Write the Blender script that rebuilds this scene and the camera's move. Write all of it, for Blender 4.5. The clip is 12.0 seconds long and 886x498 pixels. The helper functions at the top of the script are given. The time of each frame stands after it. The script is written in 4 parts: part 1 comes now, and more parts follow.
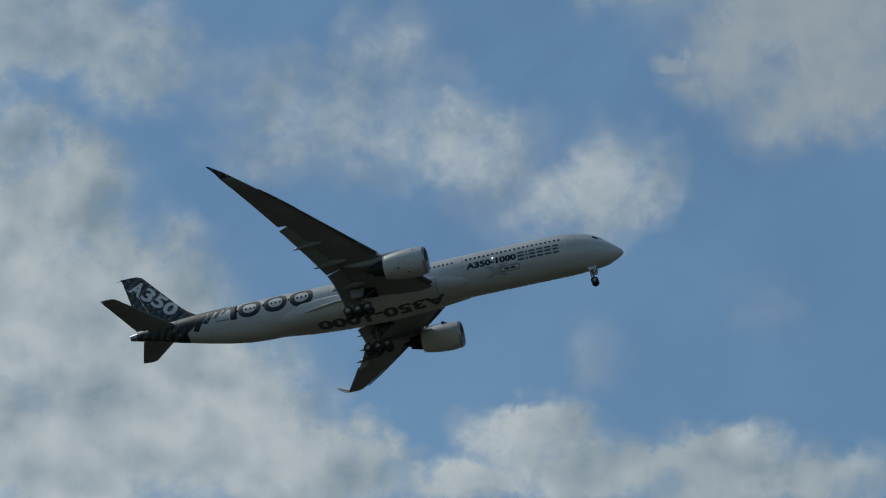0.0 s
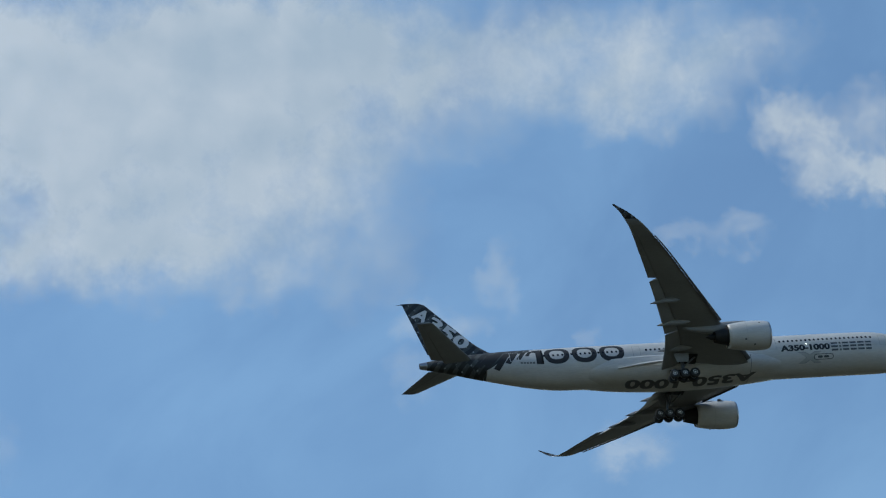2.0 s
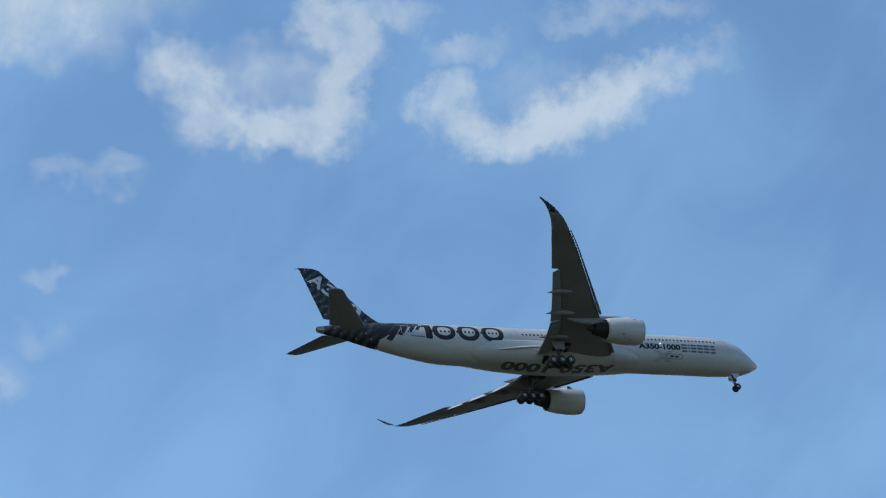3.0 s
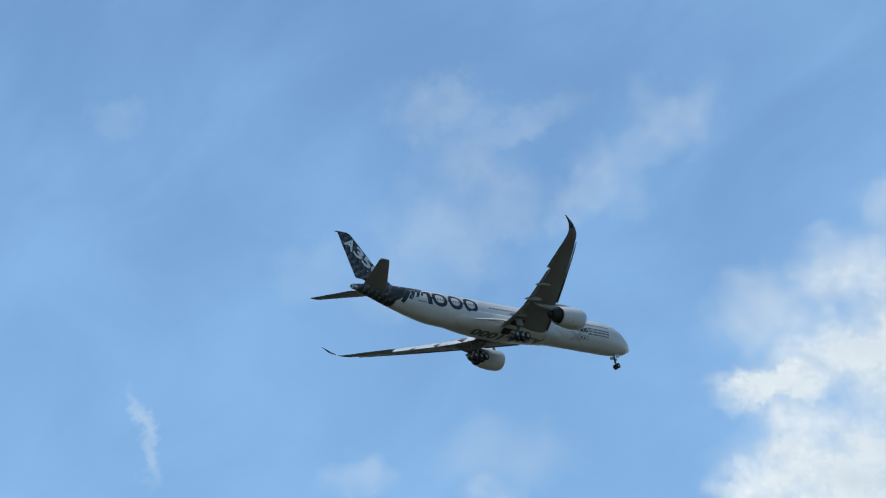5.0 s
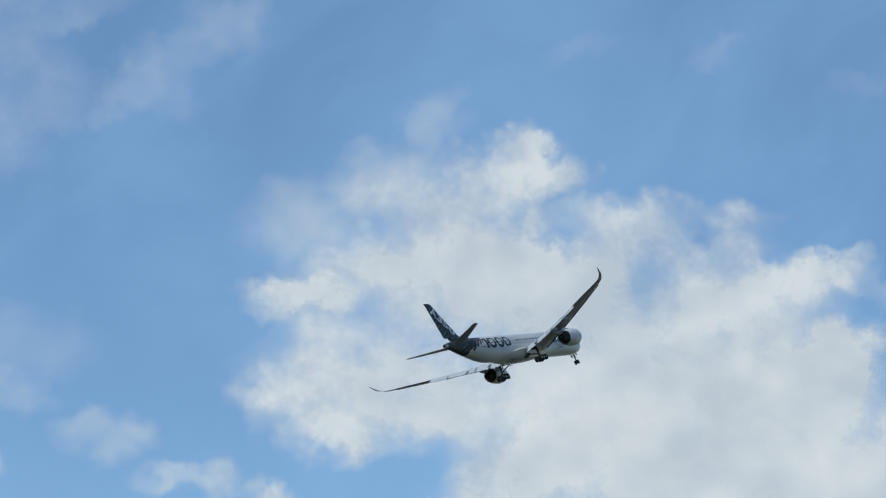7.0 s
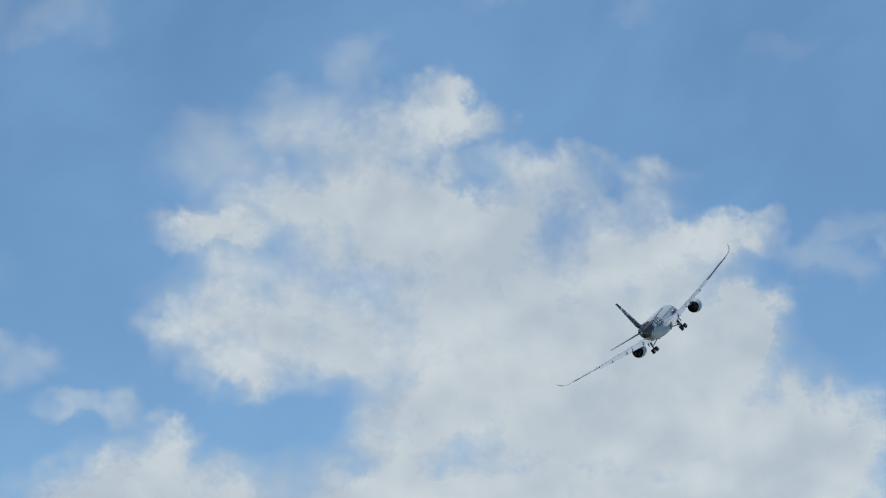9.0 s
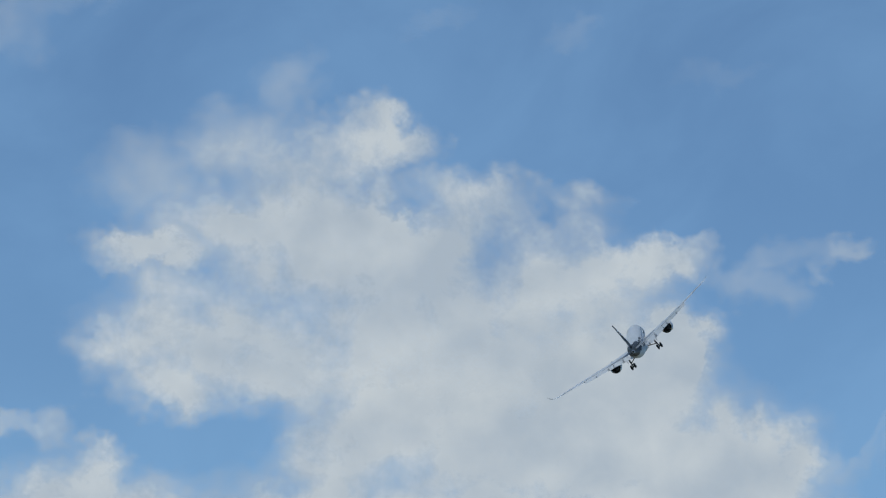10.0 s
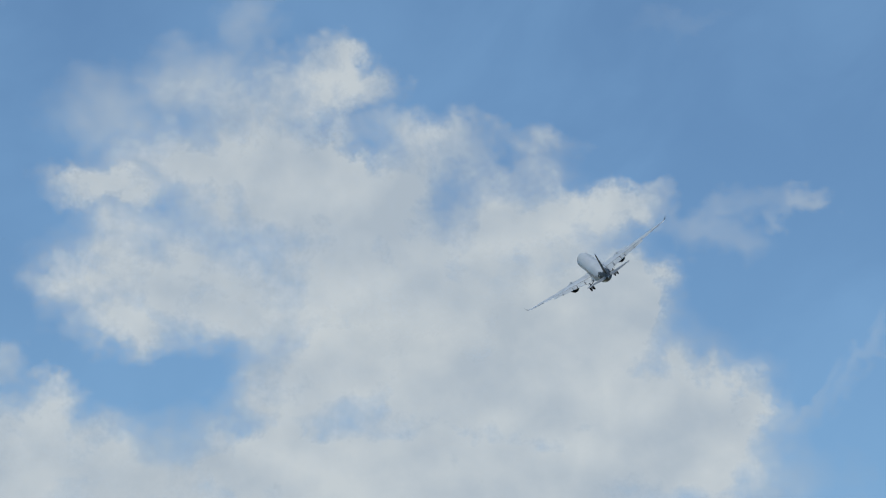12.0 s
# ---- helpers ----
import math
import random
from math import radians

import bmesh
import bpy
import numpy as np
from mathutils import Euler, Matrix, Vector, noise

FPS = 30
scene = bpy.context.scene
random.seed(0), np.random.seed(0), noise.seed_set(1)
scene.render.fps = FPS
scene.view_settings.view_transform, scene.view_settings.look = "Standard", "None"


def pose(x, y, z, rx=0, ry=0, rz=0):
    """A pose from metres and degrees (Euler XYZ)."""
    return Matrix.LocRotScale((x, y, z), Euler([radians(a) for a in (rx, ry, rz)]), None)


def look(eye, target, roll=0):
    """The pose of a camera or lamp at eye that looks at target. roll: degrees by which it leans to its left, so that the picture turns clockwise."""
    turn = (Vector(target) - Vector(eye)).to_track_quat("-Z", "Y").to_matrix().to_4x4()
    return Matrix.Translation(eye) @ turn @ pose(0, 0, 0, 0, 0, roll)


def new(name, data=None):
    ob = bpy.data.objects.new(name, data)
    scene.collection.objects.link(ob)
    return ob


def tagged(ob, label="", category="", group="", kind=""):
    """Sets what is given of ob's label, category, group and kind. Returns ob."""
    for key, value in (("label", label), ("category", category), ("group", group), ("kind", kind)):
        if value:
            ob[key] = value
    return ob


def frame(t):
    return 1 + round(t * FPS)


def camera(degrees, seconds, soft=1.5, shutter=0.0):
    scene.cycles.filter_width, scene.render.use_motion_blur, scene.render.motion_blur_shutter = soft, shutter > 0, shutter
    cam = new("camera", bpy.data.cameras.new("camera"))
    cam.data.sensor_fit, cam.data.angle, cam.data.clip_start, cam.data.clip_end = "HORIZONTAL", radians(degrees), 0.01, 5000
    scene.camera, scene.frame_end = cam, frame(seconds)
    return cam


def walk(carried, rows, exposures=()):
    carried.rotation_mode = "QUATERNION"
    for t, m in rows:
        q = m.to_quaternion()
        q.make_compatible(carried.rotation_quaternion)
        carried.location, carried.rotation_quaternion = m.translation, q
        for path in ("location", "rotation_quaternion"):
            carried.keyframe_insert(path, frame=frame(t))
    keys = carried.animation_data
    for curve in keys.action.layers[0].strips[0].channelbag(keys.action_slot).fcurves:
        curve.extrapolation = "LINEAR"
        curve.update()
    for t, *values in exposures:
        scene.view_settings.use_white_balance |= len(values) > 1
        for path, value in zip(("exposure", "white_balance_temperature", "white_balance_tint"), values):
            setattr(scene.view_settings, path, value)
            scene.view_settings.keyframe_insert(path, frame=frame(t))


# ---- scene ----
LENS = 19.731
AIM = [  # seconds, yaw, pitch, lean in degrees
    (0.0, 0.391, 24.066, -0.386),
    (0.5, -4.666, 25.242, 0.105),
    (1.0, -8.613, 25.957, 0.367),
    (1.5, -13.169, 26.548, 0.638),
    (2.0, -18.646, 27.305, 0.109),
    (2.5, -25.751, 26.443, -0.601),
    (3.0, -34.328, 25.847, -1.317),
    (3.2, -37.620, 25.220, -1.280),
    (4.0, -45.779, 23.838, -0.654),
    (4.8, -52.730, 22.060, -0.500),
    (5.0, -54.238, 21.316, -1.669),
    (5.5, -59.077, 20.077, -2.814),
    (6.0, -61.929, 19.160, -2.599),
    (6.5, -63.825, 18.813, -1.697),
    (7.0, -65.188, 18.906, -0.885),
    (7.5, -66.025, 18.689, -0.216),
    (8.0, -66.527, 18.308, 0.328),
    (8.5, -66.885, 17.909, 0.887),
    (9.0, -67.291, 17.637, 1.418),
    (9.5, -67.935, 17.639, 1.377),
    (10.0, -68.844, 18.194, 1.528),
    (10.5, -71.299, 18.633, 2.283),
    (11.0, -71.372, 18.299, 2.366),
    (11.5, -70.852, 17.961, 2.231),
    (12.0, -69.910, 16.927, 2.227),
]
FLIGHT = [  # seconds, nose x, y, z, heading, pitch, bank in degrees
    (0.0, 22.91, 324.64, 146.63, -12.641, 6.119, 7.460),
    (0.5, 59.19, 315.33, 148.85, -12.516, 5.778, 7.081),
    (1.0, 95.78, 306.22, 150.91, -12.124, 6.247, 7.001),
    (1.5, 132.60, 297.32, 152.68, -11.726, 6.539, 7.509),
    (2.0, 169.51, 288.68, 154.18, -10.994, 5.978, 7.387),
    (2.5, 206.57, 280.27, 155.35, -10.688, 5.586, 7.619),
    (3.0, 243.78, 272.13, 156.28, -10.730, 5.216, 8.058),
    (3.5, 281.30, 264.29, 157.07, -10.747, 4.818, 8.021),
    (4.0, 319.29, 256.78, 157.95, -10.510, 4.554, 7.581),
    (4.5, 357.85, 249.60, 159.24, -9.973, 4.463, 6.920),
    (5.0, 397.00, 242.80, 161.32, -9.054, 4.805, 6.368),
    (5.5, 436.66, 236.45, 164.53, -7.579, 6.584, 6.485),
    (6.0, 476.57, 230.66, 169.00, -6.462, 9.233, 8.630),
    (6.5, 516.58, 225.62, 174.59, -4.739, 12.557, 12.121),
    (7.0, 556.48, 221.56, 181.19, -2.518, 15.690, 16.748),
    (7.5, 595.99, 218.83, 188.92, -0.471, 16.846, 22.529),
    (8.0, 634.97, 217.75, 197.80, 2.342, 17.847, 28.267),
    (8.5, 673.40, 218.61, 207.76, 6.064, 19.302, 33.254),
    (9.0, 711.28, 221.55, 218.65, 10.163, 20.931, 36.991),
    (9.5, 748.61, 226.59, 230.25, 13.326, 21.642, 38.915),
    (10.0, 785.40, 233.64, 242.40, 16.248, 21.653, 38.950),
    (10.5, 821.61, 242.60, 254.91, 19.140, 22.197, 38.883),
    (11.0, 857.20, 253.33, 267.67, 21.815, 22.217, 38.591),
    (11.5, 892.14, 265.79, 280.57, 24.424, 22.449, 38.166),
    (12.0, 926.39, 279.97, 293.64, 26.275, 22.320, 37.790),
]

EYE = Vector((0.0, 0.0, 1.7))
cam = camera(LENS, 12.0, soft=1.15)


def aim(yaw, pitch, lean):
    y, p = radians(yaw), radians(pitch)
    way = Vector((-math.sin(y) * math.cos(p), math.cos(y) * math.cos(p), math.sin(p)))
    return look(EYE, EYE + way * 100.0, lean)


EXPOSE = [  # seconds, stops, kelvin, tint
    (0.0, -0.53, 6220, 0), (0.5, -0.33, 6230, 0), (1.0, 0.0, 6250, 0), (1.5, 0.12, 6180, 1), (2.0, 0.16, 6060, 2), (2.5, 0.20, 5960, 3), (3.0, 0.32, 5900, 3),
    (5.0, 0.46, 5950, 3), (5.5, 0.40, 5940, 3), (6.0, 0.27, 5920, 3), (7.0, 0.13, 5900, 3), (9.0, 0.0, 5830, 3), (9.5, -0.09, 5800, 3), (10.5, -0.17, 5740, 3), (11.5, -0.15, 5760, 3), (12.0, -0.11, 5830, 3),
]
walk(cam, [(t, aim(y, p, r)) for t, y, p, r in AIM], EXPOSE)

# ---- world, sun ----
SUN_WAY = Vector((-0.50, 0.22, 0.84)).normalized()
world = bpy.data.worlds.new("daylight")
scene.world = world
world.use_nodes = True
wn, wl = world.node_tree.nodes, world.node_tree.links
sky = wn.new("ShaderNodeTexSky")
sky.sky_type = "NISHITA"
sky.sun_disc = False
sky.sun_elevation = math.asin(SUN_WAY.z)
sky.sun_rotation = math.atan2(SUN_WAY.x, SUN_WAY.y)
sky.altitude = 100.0
sky.air_density, sky.dust_density, sky.ozone_density = 1.15, 0.1, 4.5
wl.new(sky.outputs[0], wn["Background"].inputs[0])
wn["Background"].inputs[1].default_value = 0.10
sun = new("sun", bpy.data.lights.new("sun", "SUN"))
sun.data.energy, sun.data.angle, sun.data.color = 1.9, radians(3.0), (1.0, 0.95, 0.88)
sun.matrix_world = look(SUN_WAY * 3000.0, (0, 0, 0))


# ---- materials ----
def material(name):
    m = bpy.data.materials.new(name)
    m.use_nodes = True
    return m, m.node_tree.nodes, m.node_tree.links, m.node_tree.nodes["Principled BSDF"]


def math_node(n, l, op, a, b=None, c=None, clamp=False):
    k = n.new("ShaderNodeMath")
    k.operation, k.use_clamp = op, clamp
    for i, v in enumerate((a, b, c)):
        if v is None:
            continue
        if isinstance(v, (int, float)):
            k.inputs[i].default_value = v
        else:
            l.new(v, k.inputs[i])
    return k.outputs[0]


def noise_node(n, l, vec, scale, detail=5.0, rough=0.55, distort=0.0):
    k = n.new("ShaderNodeTexNoise")
    k.inputs["Scale"].default_value, k.inputs["Detail"].default_value = scale, detail
    k.inputs["Roughness"].default_value, k.inputs["Distortion"].default_value = rough, distort
    if vec is not None:
        l.new(vec, k.inputs["Vector"])
    return k


def ramp_node(n, l, fac, stops):
    k = n.new("ShaderNodeValToRGB")
    while len(k.color_ramp.elements) < len(stops):
        k.color_ramp.elements.new(0.5)
    for e, (p, c) in zip(k.color_ramp.elements, stops):
        e.position, e.color = p, (*c, 1)
    l.new(fac, k.inputs[0])
    return k.outputs[0]


def worn(name, low, high, rough, metal=0.0, scale=0.35, fine=6.0, streak=1.0, coat=0.0, bump=0.02):
    """A surface whose colour varies between low and high in broad stains and fine grain."""
    m, n, l, b = material(name)
    tc = n.new("ShaderNodeTexCoord")
    mp = n.new("ShaderNodeMapping")
    mp.inputs["Scale"].default_value = (1.0 / streak, 1.0, 1.0)
    l.new(tc.outputs["Object"], mp.inputs[0])
    broad = noise_node(n, l, mp.outputs[0], scale, 4.0)
    grain = noise_node(n, l, mp.outputs[0], fine, 6.0, 0.6)
    mix = math_node(n, l, "MULTIPLY_ADD", grain.outputs[0], 0.45, math_node(n, l, "MULTIPLY", broad.outputs[0], 0.55))
    l.new(ramp_node(n, l, mix, [(0.33, low), (0.62, high)]), b.inputs["Base Color"])
    b.inputs["Roughness"].default_value, b.inputs["Metallic"].default_value = rough, metal
    b.inputs["Coat Weight"].default_value = coat
    bp = n.new("ShaderNodeBump")
    bp.inputs["Strength"].default_value, bp.inputs["Distance"].default_value = 0.25, bump
    l.new(grain.outputs[0], bp.inputs["Height"])
    l.new(bp.outputs[0], b.inputs["Normal"])
    return m


M_WHITE = worn("white_paint", (0.49, 0.47, 0.435), (0.65, 0.63, 0.595), 0.42, streak=5.0, coat=0.1, bump=0.004)
# the two wing tones carry sun above and shade below in their colour
M_GREY = worn("grey_shaded_wing", (0.19, 0.19, 0.188), (0.26, 0.26, 0.257), 0.45, streak=4.0, bump=0.004)
M_FLAP = worn("pale_sunlit_wing", (0.46, 0.46, 0.455), (0.58, 0.58, 0.575), 0.4, streak=3.0, bump=0.004)
M_FAIRING = worn("fairing_paint", (0.21, 0.21, 0.207), (0.29, 0.29, 0.286), 0.4, streak=3.0, bump=0.004)
M_BLACK = worn("black_livery", (0.010, 0.010, 0.011), (0.022, 0.022, 0.023), 0.6, bump=0.003)
M_LETTER = worn("pale_letter", (0.55, 0.55, 0.55), (0.66, 0.66, 0.66), 0.4, bump=0.003)
M_GREYLETTER = worn("grey_letter", (0.06, 0.06, 0.062), (0.10, 0.10, 0.104), 0.4, bump=0.003)
M_TYRE = worn("tyre_rubber", (0.012, 0.012, 0.012), (0.03, 0.03, 0.03), 0.85, fine=20, bump=0.01)
M_HUB = worn("hub_metal", (0.50, 0.50, 0.50), (0.66, 0.66, 0.65), 0.5, 0.1, fine=15)
M_STRUT = worn("strut_metal", (0.07, 0.07, 0.07), (0.18, 0.18, 0.18), 0.45, 0.4, fine=10)
M_DARK = worn("sooty_metal", (0.012, 0.012, 0.012), (0.04, 0.038, 0.036), 0.6, 0.5, fine=8)
M_LIP = worn("bare_metal_lip", (0.30, 0.30, 0.31), (0.42, 0.42, 0.43), 0.3, 0.9, fine=8)
M_GLASS = worn("dark_glass", (0.012, 0.014, 0.016), (0.03, 0.033, 0.037), 0.12, fine=4, bump=0.001)
M_SEAM = worn("door_seam_paint", (0.38, 0.37, 0.35), (0.48, 0.47, 0.445), 0.5)
M_SLATE = worn("dark_slat_paint", (0.05, 0.05, 0.053), (0.09, 0.09, 0.094), 0.45, bump=0.003)
M_LINE = worn("seam_grey", (0.28, 0.28, 0.28), (0.36, 0.36, 0.36), 0.5)


def carbon_material():
    """Dark livery: slanting black bars on charcoal in staggered rows, with pale flecks where they meet."""
    m, n, l, b = material("carbon_bars")
    tc = n.new("ShaderNodeTexCoord")
    mp = n.new("ShaderNodeMapping")
    mp.vector_type = "TEXTURE"
    mp.inputs["Rotation"].default_value = (0, radians(45), 0)
    mp.inputs["Scale"].default_value = (1.15, 40.0, 1.25)
    l.new(tc.outputs["Object"], mp.inputs[0])
    sp = n.new("ShaderNodeSeparateXYZ")
    l.new(mp.outputs[0], sp.inputs[0])
    row = math_node(n, l, "FLOOR", sp.outputs["Z"])
    jog = n.new("ShaderNodeTexWhiteNoise")
    jog.noise_dimensions = "1D"
    l.new(row, jog.inputs["W"])
    u = math_node(n, l, "MULTIPLY_ADD", jog.outputs["Value"], 0.5, sp.outputs["X"])
    fu, fv = math_node(n, l, "FRACT", u), math_node(n, l, "FRACT", sp.outputs["Z"])
    bar = math_node(n, l, "LESS_THAN", fu, 0.52)
    fleck = math_node(n, l, "MULTIPLY", math_node(n, l, "LESS_THAN", math_node(n, l, "ABSOLUTE", math_node(n, l, "SUBTRACT", fu, 0.62)), 0.10), math_node(n, l, "LESS_THAN", fv, 0.20))
    weave = noise_node(n, l, tc.outputs["Object"], 2.2, 6.0, 0.6)
    v = math_node(n, l, "MULTIPLY_ADD", weave.outputs[0], 0.35, math_node(n, l, "MULTIPLY_ADD", bar, -0.28, 0.34))
    v = math_node(n, l, "MULTIPLY_ADD", math_node(n, l, "MULTIPLY", fleck, math_node(n, l, "GREATER_THAN", weave.outputs[0], 0.5)), 0.36, v)
    l.new(ramp_node(n, l, v, [(0.10, (0.008, 0.009, 0.010)), (0.30, (0.016, 0.018, 0.018)), (0.52, (0.055, 0.060, 0.058)), (0.95, (0.32, 0.33, 0.32))]), b.inputs["Base Color"])
    b.inputs["Roughness"].default_value = 0.55
    return m


M_CARBON = carbon_material()


def ground_material():
    m, n, l, b = material("airfield_grass")
    tc = n.new("ShaderNodeTexCoord")
    a = noise_node(n, l, tc.outputs["Object"], 0.012, 6.0)
    c = noise_node(n, l, tc.outputs["Object"], 1.5, 6.0)
    v = math_node(n, l, "MULTIPLY_ADD", c.outputs[0], 0.4, math_node(n, l, "MULTIPLY", a.outputs[0], 0.6))
    l.new(ramp_node(n, l, v, [(0.35, (0.022, 0.024, 0.011)), (0.65, (0.055, 0.048, 0.028))]), b.inputs["Base Color"])
    b.inputs["Roughness"].default_value = 0.95
    bp = n.new("ShaderNodeBump")
    bp.inputs["Distance"].default_value = 0.05
    l.new(c.outputs[0], bp.inputs["Height"])
    l.new(bp.outputs[0], b.inputs["Normal"])
    return m


# ---- ground and sky ----
def mesh_object(name, bm, mat, smooth=True):
    me = bpy.data.meshes.new(name)
    bmesh.ops.recalc_face_normals(bm, faces=bm.faces)
    bm.to_mesh(me)
    bm.free()
    for m in mat if isinstance(mat, (list, tuple)) else [mat]:
        me.materials.append(m)
    if smooth:
        me.shade_smooth()
    return new(name, me)


bm = bmesh.new()
bmesh.ops.create_grid(bm, x_segments=60, y_segments=60, size=4800)
for v in bm.verts:
    far = max(0.0, v.co.length - 60.0)
    v.co.z = 0.6 * noise.noise(v.co * 0.003) * min(1.0, far / 500.0)
ground = mesh_object("ground", bm, ground_material())
tagged(ground, "flat airfield grass reaching to the horizon", "ground", kind="structure")

# Clouds: each row is azimuth, elevation, half width, half height (degrees), weight, lean (degrees).
BANK_LEFT = [
    (-10.0, 25.0, 1.89, 1.64, 0.9, 0), (-11.0, 26.4, 0.88, 0.82, 0.7, 0), (-9.1, 25.8, 0.76, 0.88, 0.8, 0), (-9.5, 22.5, 3.40, 2.39, 1, 0),
    (-6.7, 23.5, 1.01, 1.13, 0.6, 0), (-7.0, 20.7, 3.15, 2.14, 1, 0), (-4.5, 20.9, 1.01, 1.38, 0.6, 0), (-9.5, 19.3, 3.27, 1.76, 1, 0),
    (-3.3, 19.1, 1.76, 1.01, 0.9, 0), (-2.1, 19.5, 0.76, 0.69, 0.8, 0), (-4.9, 19.5, 1.89, 1.38, 1, 0), (-13.2, 23.5, 3.15, 3.27, 0.9, 0),
]
BANK_LEFT += [
    (-7.2, 22.5, 1.13, 1.51, 0.7, 0),
]
BANK_LOW = [
    (0.1, 18.9, 1.51, 0.57, 1, 0), (1.0, 19.8, 0.94, 0.76, 0.85, 0), (2.6, 20.1, 0.76, 0.69, 0.75, 0), (2.9, 19.1, 1.76, 0.76, 0.95, 0),
    (5.0, 19.3, 1.38, 0.57, 0.9, 0), (6.5, 19.3, 1.51, 0.69, 0.9, 0), (7.1, 18.6, 3.15, 0.76, 1, 0), (-1.3, 18.6, 1.13, 0.31, 0.4, 0),
    (3.1, 21.5, 0.35, 0.88, 0.14, 0), (1.9, 19.9, 0.88, 0.76, 0.75, 0), (1.5, 20.3, 1.13, 0.44, 0.7, 0), (3.2, 21.5, 0.44, 0.88, 0.1, 0),
]
BANK_LOW += [
    (7.9, 22.4, 0.76, 0.63, 0.05, 0),
]
VEIL = [
    (-10.3, 28.8, 2.77, 1.13, 0.95, 0), (-8.3, 28.3, 1.76, 1.32, 0.85, 0), (-3.6, 27.2, 2.52, 1.32, 0.62, 0), (-2.1, 28.3, 1.26, 0.63, 0.5, 0),
    (-4.7, 26.3, 1.51, 0.76, 0.45, 0), (-5.9, 28.1, 1.51, 0.63, 0.3, 0), (-2.4, 26.2, 1.51, 0.76, 0.45, 0), (0.3, 26.4, 1.89, 1.07, 0.75, 0),
    (3.8, 25.5, 1.64, 1.07, 0.55, 0), (5.1, 25.7, 0.76, 0.76, 0.4, 0), (2.4, 25.2, 2.39, 1.01, 0.62, 0), (-13.2, 28.4, 2.52, 1.26, 0.7, 0),
]
VEIL += [
    (-1.8, 28.8, 1.26, 0.82, 0.38, 0), (3.6, 25.5, 1.51, 1.13, 0.5, 0), (3.3, 24.6, 1.01, 0.76, 0.62, 0), (4.8, 25.1, 0.88, 0.76, 0.62, 0),
    (-0.3, 28.2, 0.76, 0.50, 0.25, 0), (3.7, 25.7, 1.38, 1.26, 0.35, 0),
]
BANK_HIGH = [
    (6.0, 31.1, 3.40, 1.64, 0.85, 0), (3.5, 31.0, 1.26, 1.07, 0.8, 0), (4.2, 30.0, 1.13, 0.63, 0.6, 0), (10.4, 30.2, 4.78, 2.52, 1, 0),
    (8.3, 28.7, 2.14, 1.38, 0.8, 0), (6.7, 27.7, 1.13, 0.76, 0.6, 0), (11.2, 27.7, 3.27, 1.51, 0.85, 0), (8.8, 26.8, 1.89, 0.94, 0.72, 0),
    (14.8, 29.2, 2.52, 2.27, 0.75, 0), (14.4, 31.6, 4.53, 1.76, 1, 0), (5.5, 28.2, 0.57, 0.31, 0.6, 0), (8.1, 28.1, 0.57, 0.28, -0.2, 0),
]
BANK_HIGH += [
    (13.7, 26.9, 1.64, 0.88, 0.45, 0), (20.0, 31.5, 3.40, 1.07, 0.5, 0), (23.4, 31.4, 2.14, 0.88, 0.42, 0), (17.5, 30.5, 1.89, 1.26, 0.45, 0),
    (20.9, 31.5, 3.78, 1.32, 0.5, 0), (24.6, 31.6, 2.77, 1.07, 0.45, 0), (26.8, 31.8, 1.51, 0.44, 0.35, 0), (19.2, 30.3, 1.76, 0.88, 0.25, 0),
    (16.0, 27.4, 1.89, 1.38, 0.35, 0), (23.9, 30.7, 2.01, 0.94, 0.6, 0),
]
PUFFS = [
    (27.6, 30.0, 0.73, 0.69, 0.75, 0), (28.1, 29.3, 0.76, 0.69, 0.75, 0), (28.7, 28.7, 0.88, 0.63, 0.8, 0), (29.9, 28.6, 1.26, 0.57, 0.85, 0),
    (31.2, 28.7, 0.94, 0.63, 0.8, 0), (31.7, 29.4, 0.69, 0.76, 0.75, 0), (32.3, 30.2, 0.69, 0.69, 0.75, 0), (31.2, 30.9, 0.63, 0.63, 0.65, 0),
    (29.9, 29.6, 1.51, 0.88, 0.46, 0), (31.9, 30.8, 0.76, 0.63, 0.6, 0), (34.5, 29.2, 0.76, 0.57, 0.8, 0), (35.1, 28.5, 0.88, 0.57, 0.85, 0),
]
PUFFS += [
    (36.3, 28.2, 1.51, 0.48, 0.85, 0), (37.5, 28.6, 1.13, 0.63, 0.85, 0), (38.6, 29.0, 1.13, 0.60, 0.85, 0), (39.5, 29.5, 0.94, 0.53, 0.7, 0),
    (41.2, 30.0, 0.88, 0.40, 0.3, 0), (40.2, 29.8, 0.76, 0.38, 0.45, 0), (33.2, 31.1, 0.88, 0.44, 0.42, 0), (35.0, 30.3, 0.94, 0.38, 0.42, 0),
    (39.1, 31.0, 1.89, 0.35, 0.35, 0), (26.1, 27.5, 0.63, 0.40, 0.42, 0), (25.1, 27.6, 0.76, 0.31, 0.3, 0), (24.6, 25.2, 0.38, 0.23, 0.25, 0),
]
